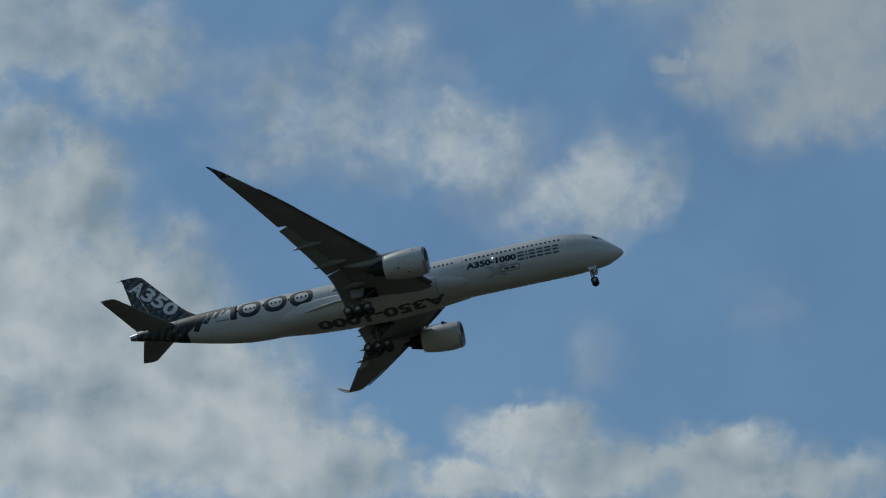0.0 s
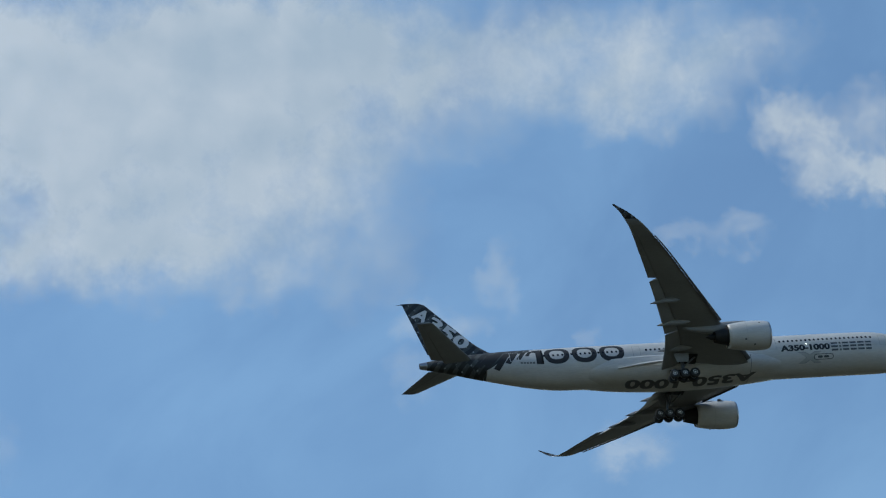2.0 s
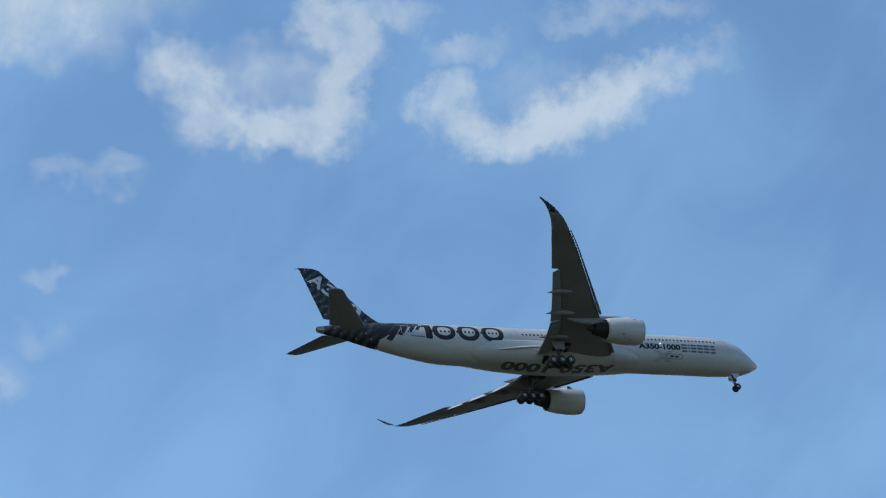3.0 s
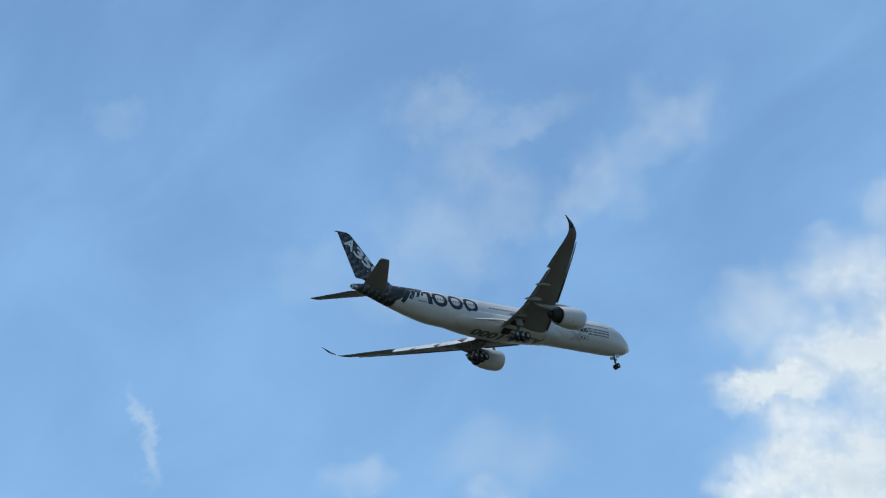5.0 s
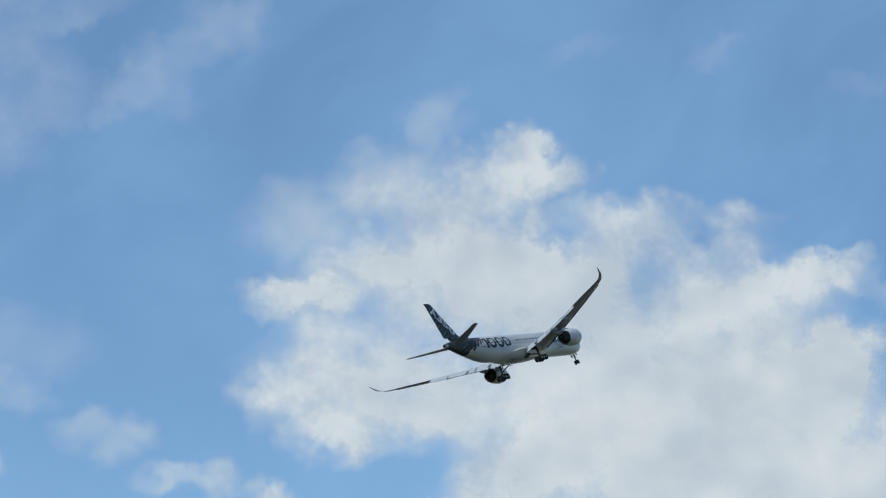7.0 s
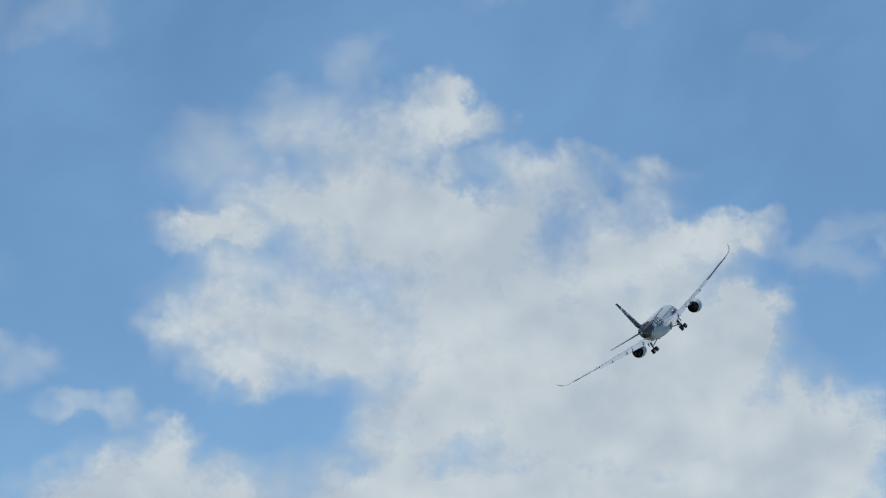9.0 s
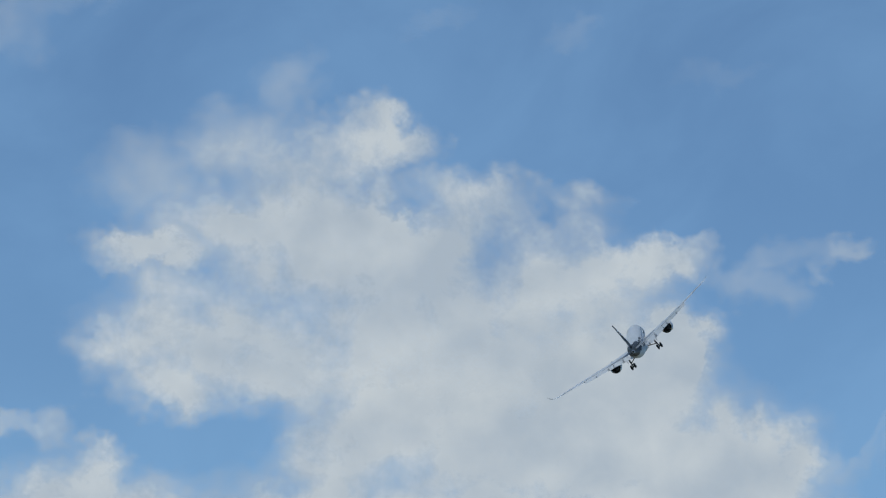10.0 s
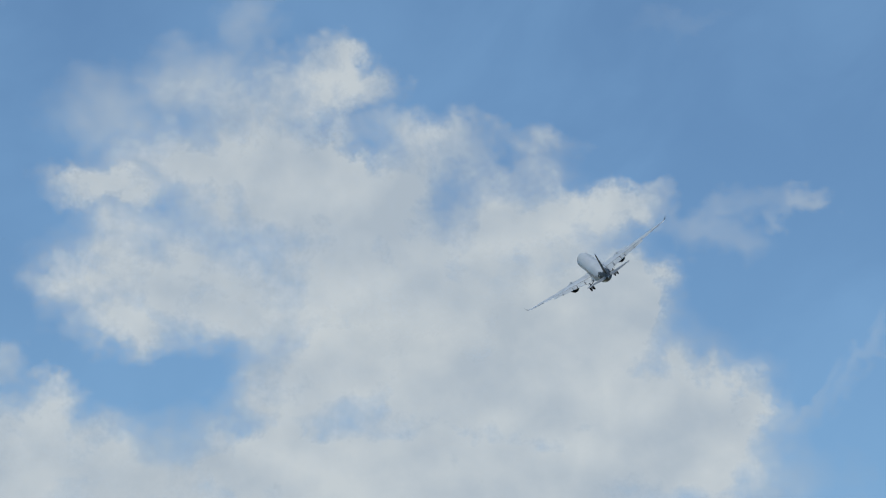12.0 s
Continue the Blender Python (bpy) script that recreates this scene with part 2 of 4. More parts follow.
PUFFS += [
    (24.4, 23.7, 0.69, 0.40, 0.22, 0), (37.0, 29.3, 1.51, 0.63, 0.2, 0), (19.9, 26.9, 0.40, 0.63, 0.32, -20), (18.5, 25.6, 0.88, 0.48, 0.42, 0),
    (17.9, 24.4, 0.57, 0.50, 0.28, 0), (23.2, 22.7, 0.94, 0.53, 0.26, 0), (22.3, 25.2, 0.31, 0.25, 0.25, 0), (3.2, 21.6, 0.76, 0.88, 0.22, 0),
    (7.4, 22.6, 0.76, 0.88, 0.15, 0), (23.2, 22.7, 0.94, 0.35, 0.35, 0), (20.2, 26.7, 0.35, 0.82, 0.3, 0),
]
HEAP_TOP = [
    (67.1, 21.0, 0.76, 0.63, 0.72, 0), (67.9, 20.5, 0.76, 0.57, 0.72, 0), (66.9, 20.3, 0.76, 0.63, 0.75, 0), (67.5, 21.3, 0.38, 0.31, 0.6, 0),
    (66.3, 20.3, 1.07, 0.82, 0.65, 0), (64.6, 19.8, 1.76, 0.94, 0.55, 0), (66.0, 19.0, 1.64, 1.07, 0.78, 0), (64.0, 18.5, 1.89, 0.82, 0.78, 0),
    (62.0, 17.9, 1.32, 0.48, 0.85, 0), (62.8, 17.1, 1.26, 0.57, 0.5, 0), (67.0, 18.0, 3.27, 1.38, 1, 0), (63.6, 16.0, 2.52, 1.20, 0.88, 0),
]
HEAP_TOP += [
    (61.4, 15.9, 1.01, 0.50, 0.55, 0), (62.6, 14.8, 1.26, 0.63, 0.78, 0), (65.1, 15.2, 1.76, 0.76, 0.72, 0), (69.1, 15.9, 3.52, 1.76, 1, 0),
    (69.7, 19.3, 1.26, 0.76, 0.68, 0), (70.5, 19.7, 0.69, 0.40, 0.5, 0), (68.7, 19.6, 0.82, 0.48, 0.5, 0), (71.9, 19.3, 0.94, 0.48, 0.55, 0),
    (71.1, 18.4, 1.76, 0.82, 0.48, 0), (72.2, 17.4, 2.01, 0.94, 0.88, 0), (74.1, 18.1, 0.82, 0.40, 0.68, 0), (74.9, 18.1, 0.50, 0.35, 0.48, 0),
]
HEAP_TOP += [
    (74.5, 17.8, 0.69, 0.35, 0.5, 0), (73.4, 17.9, 1.07, 0.57, 0.82, 0), (67.8, 19.0, 0.40, 0.28, -0.35, 0), (70.1, 18.3, 0.69, 0.44, -0.25, 0),
    (71.4, 19.1, 0.38, 0.28, -0.3, 0), (65.3, 19.4, 0.76, 0.50, 0.3, 0),
]
HEAP_BASE = [
    (74.3, 16.1, 1.01, 0.78, 1.1, 0), (74.4, 16.2, 0.76, 0.57, 1, 0), (73.9, 15.7, 0.94, 0.63, 1, 0), (74.8, 15.9, 0.40, 0.38, 0.9, 0),
    (72.8, 15.5, 2.27, 1.38, 1, 0), (73.9, 14.8, 1.01, 0.69, 0.72, 0), (71.5, 13.9, 4.53, 1.51, 1, 0), (75.9, 13.9, 1.38, 0.69, 0.95, 0),
    (76.9, 13.5, 0.94, 0.53, 0.9, 0), (75.2, 13.0, 2.39, 1.07, 1, 0), (68.1, 14.3, 2.27, 0.94, 0.92, 0), (66.6, 13.4, 1.26, 0.82, 0.82, 0),
]
HEAP_BASE += [
    (70.3, 11.9, 6.54, 1.26, 1, 0), (66.4, 12.2, 1.76, 0.82, 0.92, 0), (65.0, 11.6, 1.51, 0.57, 0.7, 0), (75.9, 12.2, 1.64, 0.82, 0.8, 0),
    (69.1, 10.3, 8.81, 1.51, 1, 0),
]
HEAP_LEFT = [
    (60.7, 12.0, 1.76, 1.01, 1, 0), (62.6, 11.6, 1.26, 0.82, 0.95, 0), (61.1, 13.1, 0.63, 0.50, 0.75, 0), (60.1, 13.7, 0.40, 0.53, 0.45, 0),
    (59.9, 11.2, 2.14, 1.13, 1, 0), (63.7, 11.2, 1.01, 0.63, 0.8, 0), (53.2, 15.1, 1.01, 0.35, 0.26, 0), (55.4, 15.6, 0.82, 0.53, 0.26, 0),
    (57.4, 14.7, 0.94, 0.53, 0.34, 0), (54.3, 14.0, 0.63, 0.40, 0.45, 0), (59.2, 13.8, 1.01, 0.28, 0.35, 0), (52.3, 16.2, 0.76, 0.38, 0.18, 0),
]
SHREDS = [
    (76.7, 18.1, 0.82, 0.40, 0.34, 0), (78.4, 18.1, 0.57, 0.35, 0.5, 0), (76.6, 17.3, 0.69, 0.48, 0.32, 0), (77.7, 18.0, 0.76, 0.25, 0.3, 0),
    (75.9, 17.6, 0.76, 0.50, 0.3, 0), (79.7, 14.6, 0.20, 1.38, 0.2, -30), (78.7, 13.6, 0.18, 1.01, 0.2, -30), (61.6, 19.5, 1.13, 0.76, 0.36, 0),
    (65.0, 21.8, 0.44, 0.88, 0.2, -30), (63.6, 20.5, 1.01, 0.69, 0.32, 0), (71.7, 23.0, 0.76, 0.31, 0.13, 20), (68.6, 23.3, 1.01, 0.28, 0.11, 25),
]
SHREDS += [
    (75.5, 22.1, 1.13, 0.31, 0.08, 0),
]
WISPS = [
    (57.9, 22.5, 0.50, 1.13, 0.3, -50), (59.9, 23.9, 0.57, 1.38, 0.3, -50), (54.1, 21.6, 1.38, 1.13, 0.26, 0), (53.2, 20.5, 1.13, 0.63, 0.2, 0),
    (56.2, 24.1, 1.64, 0.50, 0.2, 20), (61.6, 19.4, 1.13, 0.63, 0.25, 0), (65.1, 21.7, 0.69, 0.76, 0.3, -30), (64.0, 20.6, 1.01, 0.63, 0.25, 0),
    (55.9, 22.2, 1.01, 0.88, 0.22, 0), (47.2, 17.0, 0.23, 0.94, 0.42, 12), (54.3, 24.5, 1.13, 0.76, 0.26, 0), (54.9, 23.1, 1.13, 0.76, 0.2, 0),
]
WISPS += [
    (58.5, 22.8, 0.88, 0.76, 0.26, -30), (60.1, 24.1, 1.01, 0.63, 0.22, -30), (55.4, 16.7, 1.51, 0.76, 0.26, 0), (61.8, 19.7, 0.88, 0.88, 0.24, 0),
    (51.2, 20.9, 1.01, 0.76, 0.15, 0), (46.2, 24.3, 0.76, 0.38, 0.15, 0),
]


FLAT = math.cos(radians(22.0))


def cloud_material(name, blobs, seed, thick, bright, edge):
    m = bpy.data.materials.new(name)
    m.use_nodes = True
    n, l = m.node_tree.nodes, m.node_tree.links
    n.remove(n["Principled BSDF"])
    uv = n.new("ShaderNodeUVMap")
    uv.uv_map = "sky"
    base = n.new("ShaderNodeVectorMath")
    base.operation = "ADD"
    base.inputs[1].default_value = (0, 0, seed)
    l.new(uv.outputs[0], base.inputs[0])
    swirl = noise_node(n, l, base.outputs[0], 1.0, 9.0, 0.6)
    off = n.new("ShaderNodeVectorMath")
    off.operation = "MULTIPLY_ADD"
    off.inputs[1].default_value = (1.9, 1.9, 0)
    off.inputs[2].default_value = (-0.95, -0.95, 0)
    l.new(swirl.outputs["Color"], off.inputs[0])
    warped = n.new("ShaderNodeVectorMath")
    l.new(uv.outputs[0], warped.inputs[0])
    l.new(off.outputs[0], warped.inputs[1])
    total, holes = None, []
    for u, v, rx, ry, w, lean in blobs:
        mp = n.new("ShaderNodeMapping")
        mp.vector_type = "TEXTURE"
        mp.inputs["Location"].default_value = (u * FLAT, v, 0)
        mp.inputs["Rotation"].default_value = (0, 0, radians(lean))
        mp.inputs["Scale"].default_value = (rx, ry, 1)
        l.new(warped.outputs[0], mp.inputs[0])
        ln = n.new("ShaderNodeVectorMath")
        ln.operation = "LENGTH"
        l.new(mp.outputs[0], ln.inputs[0])
        mr = n.new("ShaderNodeMapRange")
        mr.interpolation_type = "SMOOTHSTEP"
        mr.inputs["From Min"].default_value, mr.inputs["From Max"].default_value = 1.5, 0.25
        mr.inputs["To Min"].default_value, mr.inputs["To Max"].default_value = 0.0, w
        l.new(ln.outputs["Value"], mr.inputs["Value"])
        d = mr.outputs[0]
        if w < 0:
            holes.append(d)
            continue
        cube = math_node(n, l, "MULTIPLY", math_node(n, l, "MULTIPLY", d, d), d)
        total = cube if total is None else math_node(n, l, "ADD", total, cube)
    total = math_node(n, l, "POWER", total, 1.0 / 3.0)
    for d in holes:
        total = math_node(n, l, "ADD", total, d)
    total = math_node(n, l, "MAXIMUM", total, 0.0)
    # torn by fine noise, most where the vapour is thick enough to show it
    fbm = noise_node(n, l, base.outputs[0], 0.95, 12.0, 0.62, 0.2)
    torn = math_node(n, l, "MULTIPLY", math_node(n, l, "SUBTRACT", fbm.outputs[0], 0.5), edge)
    hold = math_node(n, l, "MINIMUM", math_node(n, l, "MULTIPLY", total, 2.2), 1.0)
    q = math_node(n, l, "MULTIPLY_ADD", torn, hold, total)
    al = n.new("ShaderNodeMapRange")
    al.inputs["From Min"].default_value, al.inputs["From Max"].default_value = 0.02, 0.84
    al.inputs["To Max"].default_value = thick
    l.new(q, al.inputs["Value"])
    veil = al.outputs[0]
    # billowing parts are whiter or greyer, with light from upper left painted in
    billow = noise_node(n, l, base.outputs[0], 0.55, 10.0, 0.55, 0.2)
    soft_ = noise_node(n, l, base.outputs[0], 0.16, 3.0, 0.5)
    above = n.new("ShaderNodeVectorMath")
    above.inputs[1].default_value = (-0.35, 0.55, 0)
    l.new(base.outputs[0], above.inputs[0])
    near = noise_node(n, l, base.outputs[0], 0.55, 6.0, 0.5)
    over = noise_node(n, l, above.outputs[0], 0.55, 6.0, 0.5)
    relief_light = math_node(n, l, "MULTIPLY", math_node(n, l, "SUBTRACT", near.outputs[0], over.outputs[0]), 0.5)
    tone = math_node(n, l, "MULTIPLY_ADD", billow.outputs[0], 0.4, math_node(n, l, "MULTIPLY_ADD", soft_.outputs[0], 0.6, relief_light))
    dim, lit = bright
    col = ramp_node(n, l, tone, [(0.34, dim), (0.64, lit)])
    # the sheet gives off these dim and lit tones itself
    em = n.new("ShaderNodeEmission")
    l.new(col, em.inputs[0])
    tr = n.new("ShaderNodeBsdfTransparent")
    mx = n.new("ShaderNodeMixShader")
    l.new(veil, mx.inputs[0])
    l.new(tr.outputs[0], mx.inputs[1])
    l.new(em.outputs[0], mx.inputs[2])
    l.new(mx.outputs[0], n["Material Output"].inputs[0])
    return m


def sky_patch(name, u0, u1, v0, v1, radius, mat):
    """A far curved sheet of sky between two azimuths and two elevations."""
    bm = bmesh.new()
    layer = bm.loops.layers.uv.new("sky")
    nu, nv = max(4, int(u1 - u0)), max(4, int(v1 - v0))
    grid, where = [], {}
    for j in range(nv + 1):
        row = []
        for i in range(nu + 1):
            u, v = u0 + (u1 - u0) * i / nu, v0 + (v1 - v0) * j / nv
            a, e = radians(u), radians(v)
            p = bm.verts.new(EYE + radius * Vector((math.sin(a) * math.cos(e), math.cos(a) * math.cos(e), math.sin(e))))
            where[p] = (u * FLAT, v)
            row.append(p)
        grid.append(row)
    for j in range(nv):
        for i in range(nu):
            fc = bm.faces.new((grid[j][i], grid[j][i + 1], grid[j + 1][i + 1], grid[j + 1][i]))
            for lp in fc.loops:
                lp[layer].uv = where[lp.vert]
    return mesh_object(name, bm, mat)


def cloud(name, label, blobs, seed, radius, thick, bright, edge):
    pad = 3.0
    u0 = min(b[0] - b[2] / FLAT for b in blobs) - pad
    u1 = max(b[0] + b[2] / FLAT for b in blobs) + pad
    v0 = max(2.0, min(b[1] - b[3] for b in blobs) - pad)
    v1 = max(b[1] + b[3] for b in blobs) + pad
    ob = sky_patch(name, u0, u1, v0, v1, radius, cloud_material("cloud_vapour", blobs, seed, thick, bright, edge))
    return tagged(ob, label, "cloud", "clouds", "stuff")


SHADY = ((0.32, 0.385, 0.465), (0.68, 0.70, 0.74))
SOFT = ((0.385, 0.435, 0.505), (0.50, 0.525, 0.575))
SUNNY = ((0.50, 0.517, 0.545), (0.67, 0.652, 0.632))
cloud("cloud", "broad ragged bank of grey-white cumulus cloud", BANK_LEFT, 3.1, 4300, 0.95, SHADY, 1.5)
cloud("cloud", "low row of pale cumulus cloud tops", BANK_LOW, 8.4, 4320, 0.95, SHADY, 1.4)
cloud("cloud", "thin torn grey veil of drifting cloud", VEIL, 12.2, 4340, 0.78, SHADY, 1.7)
cloud("cloud", "large soft grey cloud with ragged edge", BANK_HIGH, 21.7, 4260, 0.86, SOFT, 1.1)
cloud("cloud", "small bright fluffy cumulus puffs in blue sky", PUFFS, 30.3, 4360, 0.56, SUNNY, 1.3)
cloud("cloud", "ragged crown of a towering white cumulus cloud", HEAP_TOP, 41.9, 4280, 0.93, SUNNY, 1.35)
cloud("cloud", "faint torn shreds of cloud beside the large one", SHREDS, 61.3, 4400, 0.7, SUNNY, 0.9)
cloud("cloud", "faint torn wisps of high cloud", WISPS, 66.6, 4420, 0.55, SUNNY, 0.8)
cloud("cloud", "wide dense base of a white cumulus cloud", HEAP_BASE, 47.5, 4240, 0.95, SUNNY, 1.2)
cloud("cloud", "separate low white cloud beside the large one", HEAP_LEFT, 55.5, 4380, 0.92, SUNNY, 1.3)


def haze_material():
    m = bpy.data.materials.new("thin_haze")
    m.use_nodes = True
    n, l = m.node_tree.nodes, m.node_tree.links
    n.remove(n["Principled BSDF"])
    uv = n.new("ShaderNodeUVMap")
    uv.uv_map = "sky"
    mp = n.new("ShaderNodeMapping")
    mp.vector_type = "TEXTURE"
    mp.inputs["Rotation"].default_value = (0, 0, radians(42))
    mp.inputs["Scale"].default_value = (1.6, 1.0, 1.0)
    l.new(uv.outputs[0], mp.inputs[0])
    a = noise_node(n, l, mp.outputs[0], 0.30, 8.0, 0.56, 0.5)
    b = noise_node(n, l, uv.outputs[0], 0.09, 2.0, 0.5)
    a = math_node(n, l, "MULTIPLY_ADD", b.outputs[0], 0.5, math_node(n, l, "MULTIPLY", a.outputs[0], 0.5))
    al = n.new("ShaderNodeMapRange")
    al.interpolation_type = "SMOOTHSTEP"
    al.inputs["From Min"].default_value, al.inputs["From Max"].default_value = 0.36, 0.66
    al.inputs["To Min"].default_value, al.inputs["To Max"].default_value = 0.10, 0.30
    l.new(a, al.inputs["Value"])
    em = n.new("ShaderNodeEmission")
    em.inputs[0].default_value = (0.345, 0.535, 0.78, 1)
    tr = n.new("ShaderNodeBsdfTransparent")
    mx = n.new("ShaderNodeMixShader")
    l.new(al.outputs[0], mx.inputs[0])
    l.new(tr.outputs[0], mx.inputs[1])
    l.new(em.outputs[0], mx.inputs[2])
    l.new(mx.outputs[0], n["Material Output"].inputs[0])
    return m


haze = sky_patch("haze", -25, 95, 5, 45, 4450, haze_material())
tagged(haze, "thin streaks of high pale haze across blue sky", "haze", kind="stuff")


# ---- the airliner: x forward from the nose, y to its left, z up ----
def part(name, bm, mat, parent, label="", smooth=True):
    ob = mesh_object(name, bm, mat, smooth)
    ob.parent = parent
    if label:
        ob["label"] = label
    return ob


def curve_through(keys):
    """A smooth monotone curve through (x, y) pairs."""
    xs, ys = np.array([k[0] for k in keys], float), np.array([k[1] for k in keys], float)
    d = np.diff(ys) / np.diff(xs)
    m = np.concatenate([[d[0]], (d[1:] + d[:-1]) / 2, [d[-1]]])
    for i in range(1, len(m) - 1):
        if d[i - 1] * d[i] <= 0:
            m[i] = 0.0
    for i in range(len(d)):
        lim = 3.0 * abs(d[i])
        m[i], m[i + 1] = max(-lim, min(lim, m[i])), max(-lim, min(lim, m[i + 1]))

    def f(x):
        i = int(min(max(np.searchsorted(xs, x) - 1, 0), len(d) - 1))
        h = xs[i + 1] - xs[i]
        t = min(max((x - xs[i]) / h, 0.0), 1.0)
        return float((1 + 2 * t) * (1 - t) ** 2 * ys[i] + t * (1 - t) ** 2 * h * m[i] + t * t * (3 - 2 * t) * ys[i + 1] + t * t * (t - 1) * h * m[i + 1])

    return f


TOP = curve_through([(0, -0.66), (0.12, -0.40), (0.5, 0.02), (1.2, 0.60), (2.2, 1.40), (3.2, 2.20), (4.4, 2.86), (6, 3.34), (8, 3.58), (10.5, 3.63), (30, 3.27), (56, 2.78), (61, 2.70), (65, 2.52), (69, 2.12), (72.4, 1.62)])
LOW = curve_through([(0, -0.66), (0.12, -0.90), (0.5, -1.20), (1.2, -1.56), (2.2, -1.96), (3.5, -2.20), (5.5, -2.38), (8, -2.45), (10.5, -2.47), (30, -2.82), (49, -3.10), (53, -3.08), (57, -2.64), (61, -1.85), (65, -0.95), (69, 0.05), (72.4, 0.78)])
WIDE = curve_through([(0, 0.02), (0.12, 0.26), (0.5, 0.62), (1.2, 1.10), (2.2, 1.66), (3.5, 2.12), (5.5, 2.58), (8, 2.90), (10.5, 2.98), (50, 2.98), (55, 2.78), (60, 2.28), (65, 1.55), (69, 0.90), (72.4, 0.40)])


def hull(s, a, off=0.0):
    """A point on the fuselage: s metres behind the nose, a radians up from its right-hand side."""
    top, low, w = TOP(s), LOW(s), WIDE(s)
    h = (top - low) / 2
    return Vector((-s, -(w + off) * math.cos(a), (top + low) / 2 + (h + off) * math.sin(a)))


F_WIDE = curve_through([(22.0, 2.40), (24.5, 2.85), (28, 3.18), (36, 3.34), (42, 3.24), (46, 2.98), (49.5, 2.50)])
F_LOW = curve_through([(22.0, -2.40), (24.5, -2.62), (28, -2.94), (33, -3.34), (38, -3.52), (42, -3.44), (46, -3.22), (49.5, -2.92)])


def belly(s, a, off=0.0):
    """A point on the wing-to-body fairing below the fuselage."""
    w, low, c = F_WIDE(s), F_LOW(s), -1.0
    ca, sa = math.cos(a), math.sin(a)
    y = (w + off) * math.copysign(abs(ca) ** 0.8, ca)
    z = (c - low + off) * math.copysign(abs(sa) ** 0.8, sa)
    return Vector((-s, -y, c + z))


def skin(rings, cap=(True, True), closed=True):
    """One surface over rows of points."""
    bm = bmesh.new()
    vs = [[bm.verts.new(p) for p in r] for r in rings]
    n = len(rings[0])
    for a, b in zip(vs, vs[1:]):
        for i in range(n if closed else n - 1):
            bm.faces.new((a[i], a[(i + 1) % n], b[(i + 1) % n], b[i]))
    # end caps keep their own corners, so that the edge stays crisp
    for wanted, ring in zip(cap, (rings[0], rings[-1])):
        if wanted:
            bm.faces.new([bm.verts.new(p) for p in ring])
    return bm


def stations(a, b, step):
    k = max(1, int(round((b - a) / step)))
    return [a + (b - a) * i / k for i in range(k + 1)]


AROUND = [2 * math.pi * i / 64 for i in range(64)]
plane = new("airliner")
plane.empty_display_size = 5
tagged(plane, "white twin-engined airliner with charcoal checked tail, wheels down", "airliner")

fuselage = part("fuselage", skin([[hull(s, a) for a in AROUND] for s in [0.0, 0.05, 0.12, 0.25] + stations(0.5, 12, 0.5) + stations(13, 48, 1.75) + stations(49, 63.4, 0.8)]), M_WHITE, plane, "white painted fuselage")
tail_cone = part("tail_cone", skin([[hull(s - 0.7 * math.sin(a) * max(0.0, 1 - (s - 63.4) / 4), a, 0.004) for a in AROUND] for s in stations(63.0, 71.4, 0.6)]), M_CARBON, plane, "charcoal checked tail cone")
part("exhaust_end", skin([[hull(s, a) for a in AROUND] for s in (71.4, 71.9, 72.4)]), M_LIP, tail_cone, "bare metal exhaust end")
part("exhaust_hole", skin([[Vector((-72.41, 0, 1.2)) + Vector((0, 0.28 * math.cos(a), 0.30 * math.sin(a))) + Vector((d, 0, 0)) for a in AROUND[::4]] for d in (0.0, -0.01)]), M_DARK, tail_cone)
LOWER = [math.pi * (-1.04 + 1.08 * i / 40) for i in range(41)]
part("belly_fairing", skin([[belly(s, a) for a in LOWER] for s in stations(22.0, 49.5, 0.9)], (False, False), False), M_WHITE, plane)
for side in (1, -1):
    part("wing_root_fairing", skin([[Vector((-s, side * (-2.2 - (0.95 + 0.25 * math.cos(a)) * k ** 0.6), -0.75 + 0.95 * k ** 0.5 * math.sin(a) - 0.5 * k)) for a in AROUND[::4]] for s, k in [(24.2, 0.05), (25.5, 0.35), (28, 0.8), (33, 1.0), (39, 1.0), (42, 0.8), (45, 0.5), (47.5, 0.2), (48.6, 0.04)]]), M_WHITE, plane)

    part("wing_fillet", skin([[Vector((-s, side * y, z)) for y, z in ((2.6, zt), (2.9, zt), (w, zb + 0.10), (w, zb), (2.6, zb))] for s, zt, zb, w in ((37.5, -0.75, -1.62, 3.75), (39.8, -0.85, -1.74, 3.78), (41.5, -1.10, -1.88, 3.66), (43.4, -1.55, -2.02, 3.42), (45.4, -2.10, -2.18, 3.10))]), M_WHITE, plane, "pale pointed fillet behind the wing", False)


# ---- wings ----
FOIL = [1.0, 0.92, 0.82, 0.7, 0.55, 0.4, 0.27, 0.16, 0.08, 0.03, 0.008, 0.0]


def foil_half(c):
    return 5 * (0.2969 * math.sqrt(c) - 0.126 * c - 0.3516 * c * c + 0.2843 * c ** 3 - 0.1036 * c ** 4)


def foil(le, chord, thick, a=0.0, b=1.0):
    """A closed wing section between two parts of its chord, as (distance behind the nose, height)."""
    cs = [a + (b - a) * c for c in FOIL]
    upper = [(le + chord * c, chord * thick * foil_half(c)) for c in cs]
    lower = [(le + chord * c, -chord * thick * foil_half(c) * 0.8) for c in reversed(cs)]
    return upper + (lower if a > 0.001 else lower[1:])


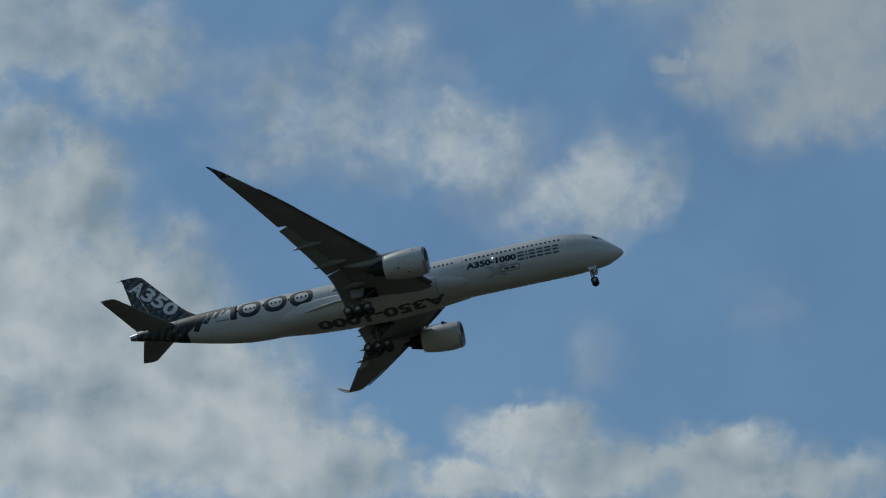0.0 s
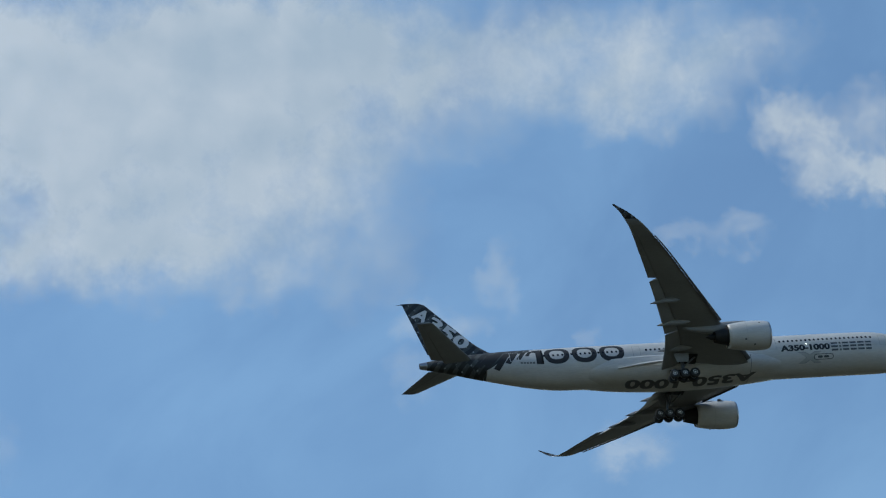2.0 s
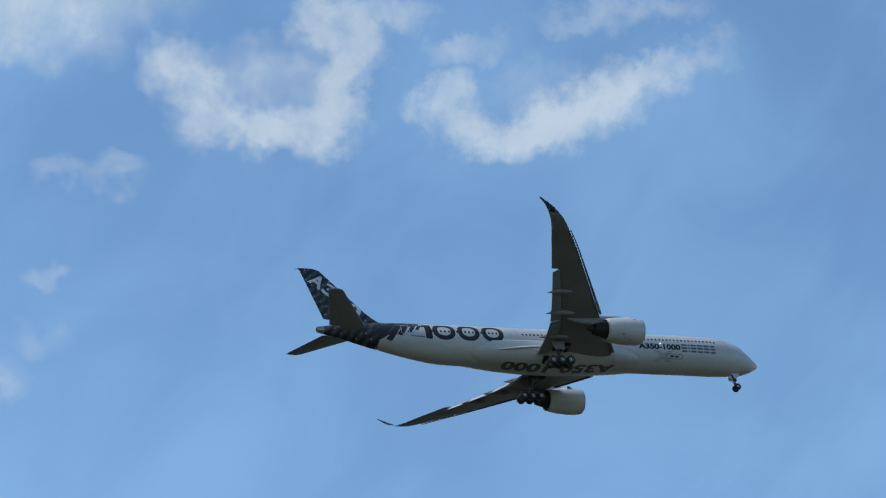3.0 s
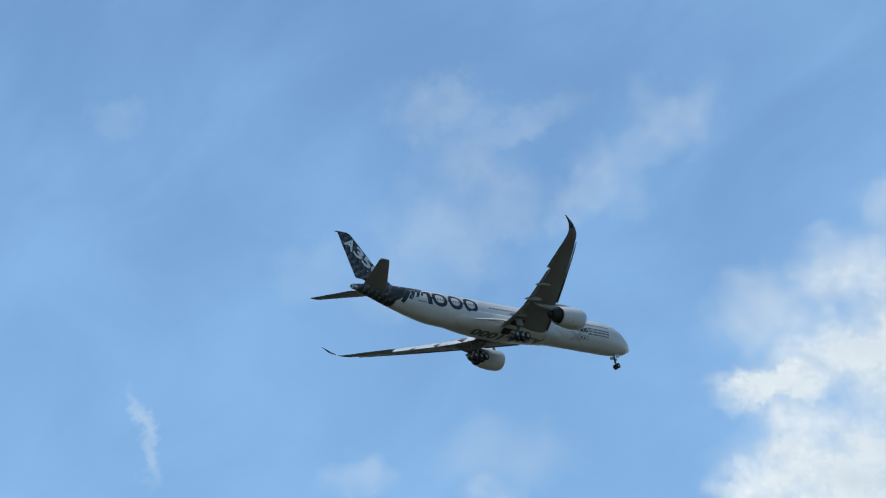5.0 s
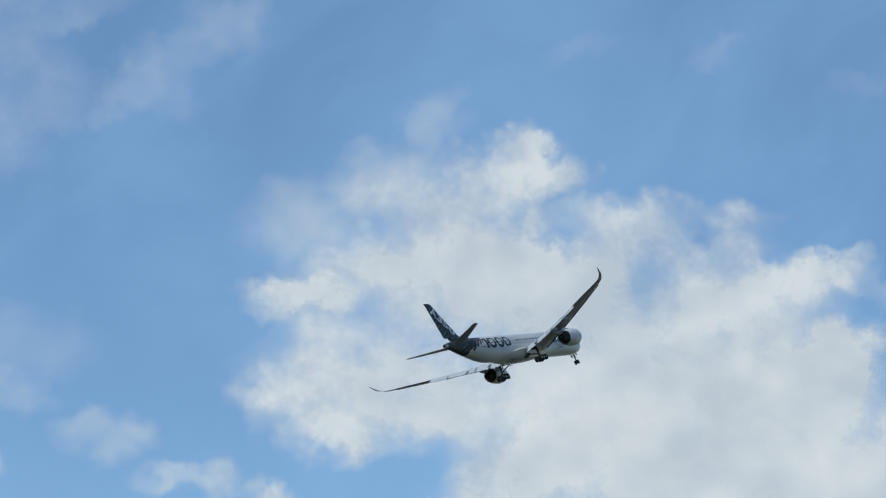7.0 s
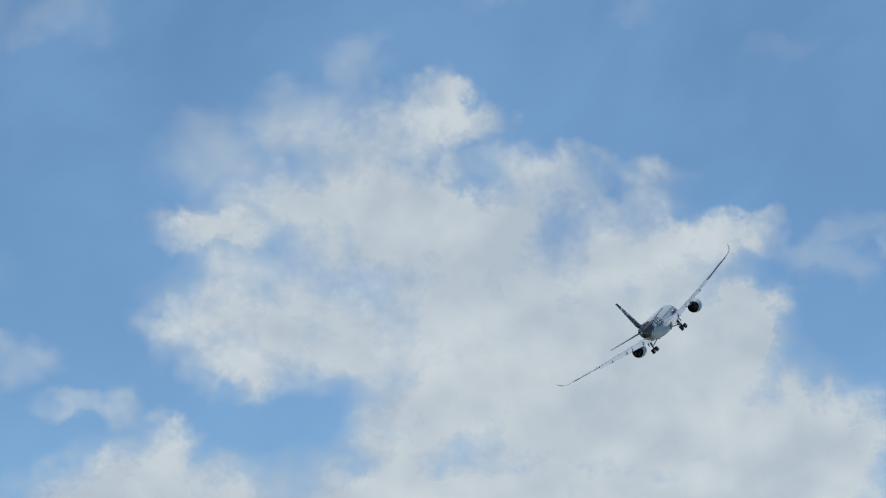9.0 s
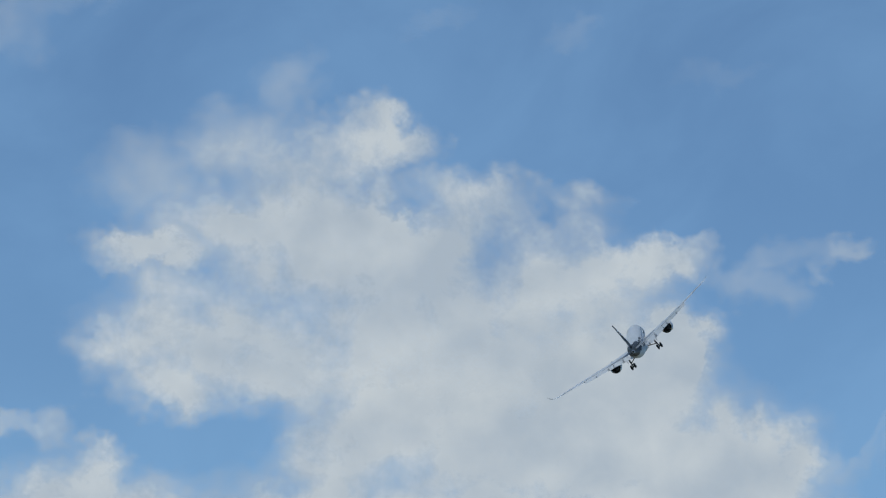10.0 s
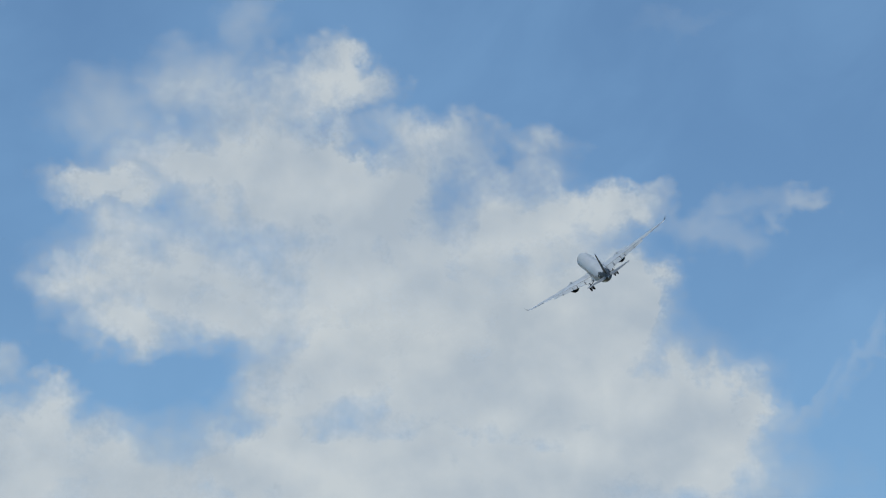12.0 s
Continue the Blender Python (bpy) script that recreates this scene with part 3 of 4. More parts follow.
W_LE = curve_through([(0, 24.6), (3, 26.5), (11.5, 32.4), (20.2, 38.55), (26, 42.75), (28.6, 44.85), (30.0, 46.05), (30.9, 47.2), (31.5, 48.5), (31.85, 50.1)])
W_TE = curve_through([(0, 39.6), (3, 39.7), (9.3, 40.1), (11.5, 40.75), (20.2, 44.0), (26, 46.4), (28.6, 47.5), (30.0, 48.2), (30.9, 48.85), (31.5, 49.5), (31.85, 50.4)])
W_Z = curve_through([(0, -1.9), (3, -1.5), (11.5, -0.25), (20.2, 1.24), (26, 2.32), (28.6, 2.76), (30.0, 3.08), (30.9, 3.58), (31.5, 4.32), (31.85, 5.2)])
W_T = curve_through([(0, 0.14), (11.5, 0.115), (26, 0.10), (30.9, 0.08), (31.85, 0.06)])
LEANS = curve_through([(0, 5), (26, 11), (29, 14), (30.3, 26), (31.2, 55), (31.85, 74)])


def wing_ring(y, side, a=0.0, b=1.0, drop=0.0, shift=(0.0, 0.0)):
    le, te = W_LE(y), W_TE(y)
    ring = foil(le, te - le, W_T(y), a, b)
    lean = radians(LEANS(y))
    hinge = (le + (te - le) * a, -0.02 * (te - le))
    out = []
    for s, h in ring:
        if drop:
            ds, dh = s - hinge[0], h - hinge[1]
            c, k = math.cos(drop), math.sin(drop)
            s, h = hinge[0] + ds * c + dh * k, hinge[1] - ds * k + dh * c
        s, h = s + shift[0], h + shift[1]
        out.append(Vector((-s, side * (y - h * math.sin(lean)), W_Z(y) + h * math.cos(lean))))
    return out


def lit_and_shaded(ob):
    """Pale above, grey below, as sunlit tops and shaded undersides put into the colour."""
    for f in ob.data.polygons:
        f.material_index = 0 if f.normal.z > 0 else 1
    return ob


def span(a, b, step=1.1):
    return stations(a, b, step)


def plate(corners, thick, mat, name, parent, label=""):
    a, b, c, d = [Vector(p) for p in corners]
    nrm = (b - a).cross(d - a).normalized() * thick
    return part(name, skin([[a, b, c, d], [a + nrm, b + nrm, c + nrm, d + nrm]]), mat, parent, label, False)


def build_wing(side):
    wing = new("wing")
    wing.parent = plane
    wing["label"] = "grey swept wing with drooped flaps"
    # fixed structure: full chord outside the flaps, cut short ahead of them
    lit_and_shaded(part("wing_box", skin([wing_ring(y, side, 0.034, 0.785) for y in span(2.2, 20.25)]), [M_FLAP, M_GREY], wing))
    lit_and_shaded(part("outer_wing", skin([wing_ring(y, side, 0.034, 0.803) for y in span(20.25, 28.3)]), [M_FLAP, M_GREY], wing))
    lit_and_shaded(part("winglet", skin([wing_ring(y, side) for y in (28.3, 28.8, 29.3, 29.8, 30.1)], (True, False)), [M_FLAP, M_GREY], wing, "upswept outer wing"))
    lit_and_shaded(part("winglet_root", skin([wing_ring(y, side) for y in (30.1, 30.3, 30.5, 30.7, 30.85)], (False, False)), [M_WHITE, M_GREY], wing, "winglet root, white above"))
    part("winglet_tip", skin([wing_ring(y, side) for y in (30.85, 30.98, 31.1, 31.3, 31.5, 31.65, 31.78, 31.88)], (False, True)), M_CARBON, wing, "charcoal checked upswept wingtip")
    lit_and_shaded(part("inner_flap", skin([wing_ring(y, side, 0.765, 1.0, radians(25), (0.05, -0.06)) for y in span(3.1, 9.9)]), [M_FLAP, M_GREY], wing))
    lit_and_shaded(part("outer_flap", skin([wing_ring(y, side, 0.765, 1.0, radians(25), (0.05, -0.05)) for y in span(10.1, 20.1)]), [M_FLAP, M_GREY], wing))
    lit_and_shaded(part("aileron", skin([wing_ring(y, side, 0.800, 1.0, radians(3)) for y in span(20.3, 24.22)]), [M_FLAP, M_GREY], wing))
    part("aileron", skin([wing_ring(y, side, 0.800, 1.0, radians(3)) for y in span(24.24, 28.29)]), M_GREY, wing)
    cuts = [3.6, 9.0] + [11.8 + 2.75 * i for i in range(7)]
    for y0, y1 in zip(cuts, cuts[1:]):
        if y0 == 9.0:
            continue
        lit_and_shaded(part("slat", skin([wing_ring(y, side, 0.0, 0.055, radians(8), (-0.26, -0.12)) for y in span(y0, y1 - 0.06)]), [M_FLAP, M_SLATE], wing, "dark extended leading-edge slat"))
        for i in range(5):
            yb = y0 + (y1 - y0) * (i + 0.5) / 5
            s0 = W_LE(yb)
            plate([(-(s0 - 0.08), side * (yb - 0.05), W_Z(yb) - 0.14), (-(s0 + 0.4), side * (yb - 0.05), W_Z(yb) - 0.10), (-(s0 + 0.4), side * (yb + 0.05), W_Z(yb) - 0.10), (-(s0 - 0.08), side * (yb + 0.05), W_Z(yb) - 0.14)], 0.04, M_SLATE, "slat_track", wing)
    for y, length, r in ((6.6, 5.0, 0.42), (11.9, 4.8, 0.42), (16.3, 4.2, 0.36)):
        te, z, c = W_TE(y), W_Z(y), W_TE(y) - W_LE(y)
        tail_s = te + 0.75
        rings = []
        for i in range(15):
            k = i / 14
            rad = r * math.sin(math.pi * min(1.0, k * 1.02 + 0.004)) ** 0.7 * (1 - 0.35 * k) + 0.015
            s = tail_s - length * (1 - k)
            zz = z - 0.42 - 0.95 * max(0.0, k - 0.45) ** 1.2
            rings.append([Vector((-s, side * y + rad * math.cos(a), zz + 1.25 * rad * math.sin(a))) for a in AROUND[::4]])
        part("flap_fairing", skin(rings), M_FAIRING, wing, "pale pointed flap track fairing")
    return wing


wings = {side: build_wing(side) for side in (1, -1)}


# ---- tail ----
def tail_ring(p0, p1, k, a, b, up):
    """A section of a tail surface k of the way from its root to its tip; roots and tips are (s of leading edge, s of trailing edge, across, height)."""
    le, te = p0[0] + (p1[0] - p0[0]) * k, p0[1] + (p1[1] - p0[1]) * k
    y, z = p0[2] + (p1[2] - p0[2]) * k, p0[3] + (p1[3] - p0[3]) * k
    out = []
    for s, h in foil(le, te - le, 0.10, a, b):
        out.append(Vector((-s, y + h, z)) if up else Vector((-s, y, z + h)))
    return out


def steps(k0, k1, n=8):
    return [k0 + (k1 - k0) * i / n for i in range(n + 1)]


FIN0, FIN1 = (62.6, 70.9, 0.0, 2.4), (70.75, 73.75, 0.0, 11.3)
fin = part("fin", skin([tail_ring(FIN0, FIN1, k, 0.0, 0.70, True) for k in steps(0, 0.985)]), M_CARBON, plane, "charcoal checked tail fin")
part("fin_cap", skin([[p + Vector((-0.55 * j, 0, 0.0 + 0.07 * j)) * 1.0 for p in tail_ring(FIN0, FIN1, k, 0.0, 0.99 - 0.1 * j, True)] for k, j in ((0.986, 0), (1.0, 0.6), (1.008, 1.0))]), M_CARBON, fin)
part("rudder", skin([tail_ring(FIN0, FIN1, k, 0.705, 1.0, True) for k in steps(0.07, 0.985)]), M_CARBON, fin, "charcoal checked rudder")
part("fin_fillet", skin([[Vector((-(60.2 + 5.0 * k), w * (1 - 0.4 * h) * k ** 0.7, TOP(60.2 + 5.0 * k) - 0.25 + h * 3.0 * k * k)) for w, h in ((-0.35, 0), (-0.3, 0.5), (0.0, 1.0), (0.3, 0.5), (0.35, 0))] for k in (0.02, 0.25, 0.5, 0.75, 0.95)]), M_CARBON, fin)
part("probe", skin([[Vector((-73.6 - d, 0.03 * math.cos(a), 11.28 + 0.03 * math.sin(a))) for a in AROUND[::8]] for d in (0, 0.9)]), M_DARK, fin, "thin dark trailing probe")
for side in (1, -1):
    h0, h1 = (64.7, 70.7, side * 0.7, 1.05), (71.45, 73.7, side * 9.05, 2.37)
    stab = part("tailplane", skin([tail_ring(h0, h1, k, 0.0, 0.72, False) for k in steps(0, 1)]), M_GREY, plane, "grey swept tailplane")
    part("elevator", skin([tail_ring(h0, h1, k, 0.725, 1.0, False) for k in steps(0.1, 0.99)]), M_GREY, stab)
    part("tailplane_tip", skin([[p + Vector((-0.35 * j, side * 0.18 * j, 0.02 * j)) for p in tail_ring(h0, h1, 1.0, 0.0, 1.0 - 0.15 * j, False)] for j in (0.02, 0.6, 1.0)]), M_GREY, stab)


# ---- engines ----
def round_rings(profile, centre, n=40):
    step = [2 * math.pi * i / n for i in range(n)]
    return [[Vector((-s, centre[0] + r * math.cos(a), centre[1] + z + r * math.sin(a))) for a in step] for s, r, z in profile]


for side in (1, -1):
    eng = new("engine")
    eng.parent = plane
    eng["label"] = "large white turbofan engine under the wing"
    c = (side * 10.55, -2.35)
    part("nacelle", skin(round_rings([(26.15, 1.90, 0), (26.5, 1.97, 0), (27.2, 2.04, 0), (28.2, 2.05, 0), (29.4, 1.98, 0), (30.6, 1.83, 0), (31.3, 1.70, 0), (31.75, 1.60, 0), (31.75, 1.56, 0), (31.2, 1.52, 0), (30.2, 1.50, 0)], c), (False, False)), M_WHITE, eng)
    part("inlet_lip", skin(round_rings([(26.75, 1.60, 0), (26.25, 1.58, 0), (25.95, 1.64, 0), (25.85, 1.74, 0), (25.92, 1.84, 0), (26.15, 1.905, 0)], c), (False, False)), M_LIP, eng, "polished metal inlet lip")
    part("fan_duct", skin(round_rings([(26.73, 1.60, 0), (27.2, 1.56, 0), (27.6, 1.55, 0)], c), (False, True)), M_DARK, eng)
    part("spinner", skin(round_rings([(27.55, 0.55, 0), (27.2, 0.42, 0), (26.9, 0.2, 0), (26.75, 0.03, 0)], c), (False, True)), M_STRUT, eng)
    part("core_cowl", skin(round_rings([(30.2, 1.45, 0), (31.0, 1.34, 0), (32.0, 1.15, 0), (33.0, 0.92, 0), (33.5, 0.80, 0)], c), (True, True)), M_DARK, eng, "dark heat-stained core cowl")
    part("exhaust_plug", skin(round_rings([(33.4, 0.5, 0), (34.1, 0.32, 0), (34.7, 0.05, 0)], c)), M_DARK, eng)
    pyl = []
    for s, z0, z1, w in ((27.2, -0.45, -0.28, 0.10), (29.0, -0.55, 0.02, 0.30), (31.0, -1.0, -0.05, 0.36), (33.0, -1.75, -0.15, 0.36), (35.5, -1.45, -0.35, 0.26), (37.6, -0.95, -0.45, 0.05)):
        pyl.append([Vector((-s, c[0] + w * x, z0 + (z1 - z0) * h)) for x, h in ((-1, 0), (-1, 0.7), (-0.6, 1), (0.6, 1), (1, 0.7), (1, 0))])
    part("pylon", skin(pyl), M_FAIRING, eng)
    part("strake", skin([[Vector((-s, c[0] - side * (1.45 + o), c[1] + 1.42 + o)) + Vector((0, 0.02 * x, 0.02 * x)) for x in (-1, 1)] + [Vector((-s, c[0] - side * (1.45 + o + h), c[1] + 1.42 + o + h))] for s, o, h in ((27.7, 0, 0.02), (28.3, 0, 0.30), (28.6, -0.03, 0.26))]), M_GREYLETTER, eng, "small dark strake")
    for s, r in ((29.3, 1.995),):
        part("cowl_seam", skin(round_rings([(s, r, 0), (s + 0.04, r, 0)], c), (False, False)), M_SEAM, eng)
    # small hatches on the cowl
    for s, a in ((27.4, 2.65), (29.6, 3.9), (28.3, 4.3)):
        b = a if side < 0 else math.pi - a
        rr = 2.06
        part("hatch", skin([[Vector((-(s + ds), c[0] + rr * math.cos(b + da), c[1] + rr * math.sin(b + da))) for da in (-0.06, 0.0, 0.06)] for ds in (-0.12, 0.12)], (False, False), False), M_GREYLETTER, eng)


# ---- wheels ----
def tube(p, q, r0, r1, n=14):
    p, q = Vector(p), Vector(q)
    w = (q - p).normalized()
    u = w.orthogonal().normalized()
    v = w.cross(u)
    st = [2 * math.pi * i / n for i in range(n)]
    return skin([[c + r * (u * math.cos(a) + v * math.sin(a)) for a in st] for c, r in ((p, r0), (q, r1))])


def wheel_mesh(radius, width):
    prof = [(-0.5, 0.55), (-0.5, 0.86), (-0.42, 0.96), (-0.22, 1.0), (0.22, 1.0), (0.42, 0.96), (0.5, 0.86), (0.5, 0.55)]
    st = [2 * math.pi * i / 28 for i in range(28)]
    return skin([[Vector((radius * r * math.cos(a), width * y, radius * r * math.sin(a))) for a in st] for y, r in prof])


def hub_mesh(radius, width):
    prof = [(-0.47, 0.53), (-0.53, 0.42), (-0.40, 0.30), (-0.56, 0.16), (-0.58, 0.02)]
    prof = prof + [(-y, r) for y, r in reversed(prof)]
    st = [2 * math.pi * i / 20 for i in range(20)]
    return skin([[Vector((radius * r * math.cos(a), width * y, radius * r * math.sin(a))) for a in st] for y, r in prof])


def wheel(parent, at, radius, width):
    w = part("wheel", wheel_mesh(radius, width), M_TYRE, parent, "black rubber tyre")
    w.location = at
    part("hub", hub_mesh(radius, width), M_HUB, w, "pale metal hub")


nose_gear = new("nose_gear")
nose_gear.parent = plane
nose_gear["label"] = "lowered two-wheeled nose landing gear"
part("strut", tube((-4.75, 0, -2.4), (-4.5, 0, -4.5), 0.17, 0.12), M_STRUT, nose_gear)
part("drag_brace", tube((-4.0, 0, -2.5), (-4.6, 0, -3.4), 0.08, 0.08), M_STRUT, nose_gear)
part("axle", tube((-4.5, -0.45, -4.55), (-4.5, 0.45, -4.55), 0.09, 0.09), M_STRUT, nose_gear)
part("torque_link", tube((-4.95, 0, -3.5), (-4.75, 0, -4.25), 0.07, 0.05), M_STRUT, nose_gear)
part("lamp_housing", tube((-4.35, -0.25, -3.25), (-4.25, 0.25, -3.25), 0.13, 0.13), M_HUB, nose_gear)
for y in (-0.36, 0.36):
    wheel(nose_gear, (-4.5, y, -4.55), 0.53, 0.36)
for y in (-0.62, 0.62):
    plate([(-3.9, y, -2.35), (-5.2, y, -2.40), (-5.1, y * 1.15, -3.05), (-4.1, y * 1.15, -3.0)], 0.04, M_WHITE, "gear_door", nose_gear, "white nose gear door")

for side in (1, -1):
    g = new("main_gear")
    g.parent = plane
    g["label"] = "lowered six-wheeled main landing gear"
    y = side * 5.35
    part("strut", tube((-36.9, side * 5.0, -1.6), (-37.1, y, -4.9), 0.30, 0.20), M_STRUT, g)
    part("side_brace", tube((-36.8, side * 2.6, -2.9), (-37.0, side * 5.25, -3.9), 0.13, 0.13), M_STRUT, g)
    part("drag_brace", tube((-35.0, side * 4.9, -1.9), (-37.0, side * 5.3, -3.7), 0.12, 0.12), M_STRUT, g)
    part("bogie_beam", tube((-35.55, y, -5.05), (-38.65, y, -5.20), 0.16, 0.16), M_STRUT, g)
    for i in range(3):
        s = 35.7 + 1.42 * i
        z = -5.05 - 0.05 * i
        part("axle", tube((-s, y - 0.75, z), (-s, y + 0.75, z), 0.09, 0.09), M_STRUT, g)
        for o in (-0.62, 0.62):
            wheel(g, (-s, y + o, z), 0.69, 0.5)
    plate([(-36.0, side * 5.75, -1.75), (-38.2, side * 5.75, -1.7), (-37.9, side * 5.95, -3.3), (-36.3, side * 5.95, -3.3)], 0.05, M_FAIRING, "gear_door", g, "grey leg door")
    plate([(-36.1, side * 2.0, -3.48), (-38.3, side * 2.0, -3.48), (-38.3, side * 3.1, -2.80), (-36.1, side * 3.1, -2.80)], 0.05, M_DARK, "wheel_bay", g, "dark open wheel bay")
    plate([(-34.6, side * 3.0, -2.12), (-37.0, side * 3.0, -1.98), (-37.0, side * 5.3, -1.66), (-34.6, side * 5.3, -1.80)], 0.06, M_DARK, "leg_bay", g, "dark open leg bay under the wing")


# ---- glazing, doors ----
def patch(outline, surf=hull, off=0.012, fine=0.45):
    """A flat outline in (s, angle) laid on a curved surface."""
    bm = bmesh.new()
    bm.faces.new([bm.verts.new((s, a * 3.0, 0)) for s, a in outline])
    return drape(bm, surf, off, fine)


def drape(bm, surf, off, fine):
    """Cuts a flat mesh (s, arc, 0) into fine pieces and lays it on a surface."""
    for axis in (0, 1):
        lo, hi = min(v.co[axis] for v in bm.verts), max(v.co[axis] for v in bm.verts)
        k = math.floor(lo / fine) + 1
        while k * fine < hi:
            at, nrm = Vector((0, 0, 0)), Vector((0, 0, 0))
            at[axis], nrm[axis] = k * fine, 1.0
            bmesh.ops.bisect_plane(bm, geom=bm.verts[:] + bm.edges[:] + bm.faces[:], plane_co=at, plane_no=nrm)
            k += 1
    for v in bm.verts:
        v.co = surf(v.co.x, v.co.y / 3.0, off)
    return bm


def pane_outline(s0, s1, a0, a1, rnd=0.35):
    cs, ca, rs, ra = (s0 + s1) / 2, (a0 + a1) / 2, (s1 - s0) / 2, (a1 - a0) / 2
    out = []
    for i in range(12):
        t = 2 * math.pi * i / 12
        c, k = math.cos(t), math.sin(t)
        out.append((cs + rs * math.copysign(abs(c) ** rnd, c), ca + ra * math.copysign(abs(k) ** rnd, k)))
    return out


def win_a(s):
    return 0.31 - 0.11 * (s - 15.0) / 40.0


rows = [8.5 + 0.635 * i for i in range(22)] + [23.9 + 0.635 * i for i in range(28)] + [44.66 + 0.635 * i for i in range(18)]
for side in (1, -1):
    for s in rows:
        wdw = part("cabin_window", patch(pane_outline(s - 0.15, s + 0.15, win_a(s) - 0.065, win_a(s) + 0.065, 0.6), off=0.02, fine=5), M_GLASS, fuselage)
        if side > 0:
            wdw.scale.y = -1
for side in (1, -1):
    for a0, a1, s0, s1 in ((0.80, 1.08, 2.45, 3.15), (0.50, 0.78, 3.1, 3.95), (1.12, 1.5, 2.2, 2.85)):
        wd = part("cockpit_window", patch(pane_outline(s0, s1, a0, a1, 0.5), off=0.02, fine=0.3), M_GLASS, fuselage, "dark cockpit window")
        if side > 0:
            wd.scale.y = -1


def door_frame(s0, s1, a0, a1, mat, w=0.07):
    bm = bmesh.new()
    o = [(s0, a0 * 3), (s1, a0 * 3), (s1, a1 * 3), (s0, a1 * 3)]
    i = [(s0 + w, a0 * 3 + w), (s1 - w, a0 * 3 + w), (s1 - w, a1 * 3 - w), (s0 + w, a1 * 3 - w)]
    ov, iv = [bm.verts.new((*p, 0)) for p in o], [bm.verts.new((*p, 0)) for p in i]
    for k in range(4):
        bm.faces.new((ov[k], ov[(k + 1) % 4], iv[(k + 1) % 4], iv[k]))
    return drape(bm, hull, 0.022, 0.4)


for s0, s1, mat in ((6.2, 7.35, M_SEAM), (22.4, 23.5, M_SEAM), (41.9, 43.0, M_SEAM), (59.0, 60.2, M_LETTER)):
    for side in (1, -1):
        d = part("door_outline", door_frame(s0, s1, -0.12, 0.54, mat), mat, fuselage)
        if side > 0:
            d.scale.y = -1


part("fairing_seam", skin([[belly(s, a, 0.012) for a in LOWER] for s in (26.4, 26.46)], (False, False), False), M_GREYLETTER, plane)


def lamp_material():
    m, n, l, b = material("white_lamp")
    b.inputs["Emission Color"].default_value = (1.0, 0.97, 0.9, 1)
    b.inputs["Emission Strength"].default_value = 2.5
    return m


M_LAMP = lamp_material()
lamp_at = hull(18.05, 0.06, 0.04)
part("marker_lamp", skin([[lamp_at + 0.10 * Vector((math.sin(k) * math.cos(a), -math.cos(k), math.sin(k) * math.sin(a))) for a in AROUND[::6]] for k in (1.55, 1.1, 0.6, 0.15)]), M_LAMP, fuselage, "small glowing white lamp")


# ---- markings ----
def flat_text(body, bold):
    """A filled flat mesh of a piece of writing, scaled into the unit square."""
    cu = bpy.data.curves.new("writing", "FONT")
    cu.body, cu.offset, cu.resolution_u = body, bold, 4
    tmp = new("writing", cu)
    bpy.context.view_layer.update()
    ev = tmp.evaluated_get(bpy.context.evaluated_depsgraph_get())
    me = ev.to_mesh()
    bm = bmesh.new()
    bm.from_mesh(me)
    ev.to_mesh_clear()
    bpy.data.objects.remove(tmp)
    bpy.data.curves.remove(cu)
    xs, ys = [v.co.x for v in bm.verts], [v.co.y for v in bm.verts]
    x0, x1, y0, y1 = min(xs), max(xs), min(ys), max(ys)
    for v in bm.verts:
        v.co = Vector(((v.co.x - x0) / (x1 - x0), (v.co.y - y0) / (y1 - y0), 0))
    bmesh.ops.remove_doubles(bm, verts=bm.verts, dist=1e-5)
    return bm


def side_text(body, s_aft, s_fore, a0, a1, mat, name, bold=0.03):
    bm = flat_text(body, bold)
    for v in bm.verts:
        v.co = Vector((s_aft + (s_fore - s_aft) * v.co.x, 3.0 * (a0 + (a1 - a0) * v.co.y), 0))
    return part(name, drape(bm, hull, 0.015, 0.35), mat, fuselage)


# big number on the rear side, each figure its own mesh
bm = bmesh.new()
one = [(57.05, 0.64), (57.05, 0.47), (56.6, 0.45), (56.6, -0.27), (55.6, -0.27), (55.6, 0.70), (56.4, 0.70)]
bm.faces.new([bm.verts.new((u, 3.0 * v, 0)) for u, v in one])
part("painted_figure", drape(bm, hull, 0.015, 0.4), M_BLACK, fuselage, "large black painted figure 1")
for s_aft in (55.42, 51.55, 47.68):
    bm = bmesh.new()
    o, i = [], []
    for k in range(40):
        t = 2 * math.pi * k / 40
        cc, ss = math.cos(t), math.sin(t)
        c2, s2 = math.copysign(abs(cc) ** 0.85, cc), math.copysign(abs(ss) ** 0.85, ss)
        o.append(bm.verts.new((s_aft - 1.74 + 1.74 * c2, 3.0 * (0.235 + 0.50 * s2), 0)))
        i.append(bm.verts.new((s_aft - 1.74 + 1.02 * c2, 3.0 * (0.255 + 0.29 * s2), 0)))
    for k in range(40):
        bm.faces.new((o[k], o[(k + 1) % 40], i[(k + 1) % 40], i[k]))
    part("painted_figure", drape(bm, hull, 0.015, 0.4), M_BLACK, fuselage, "large black painted figure 0")

side_text("A350-1000", 21.9, 14.7, -0.26, 0.05, M_BLACK, "painted_number", 0.05)["label"] = "black painted type number"
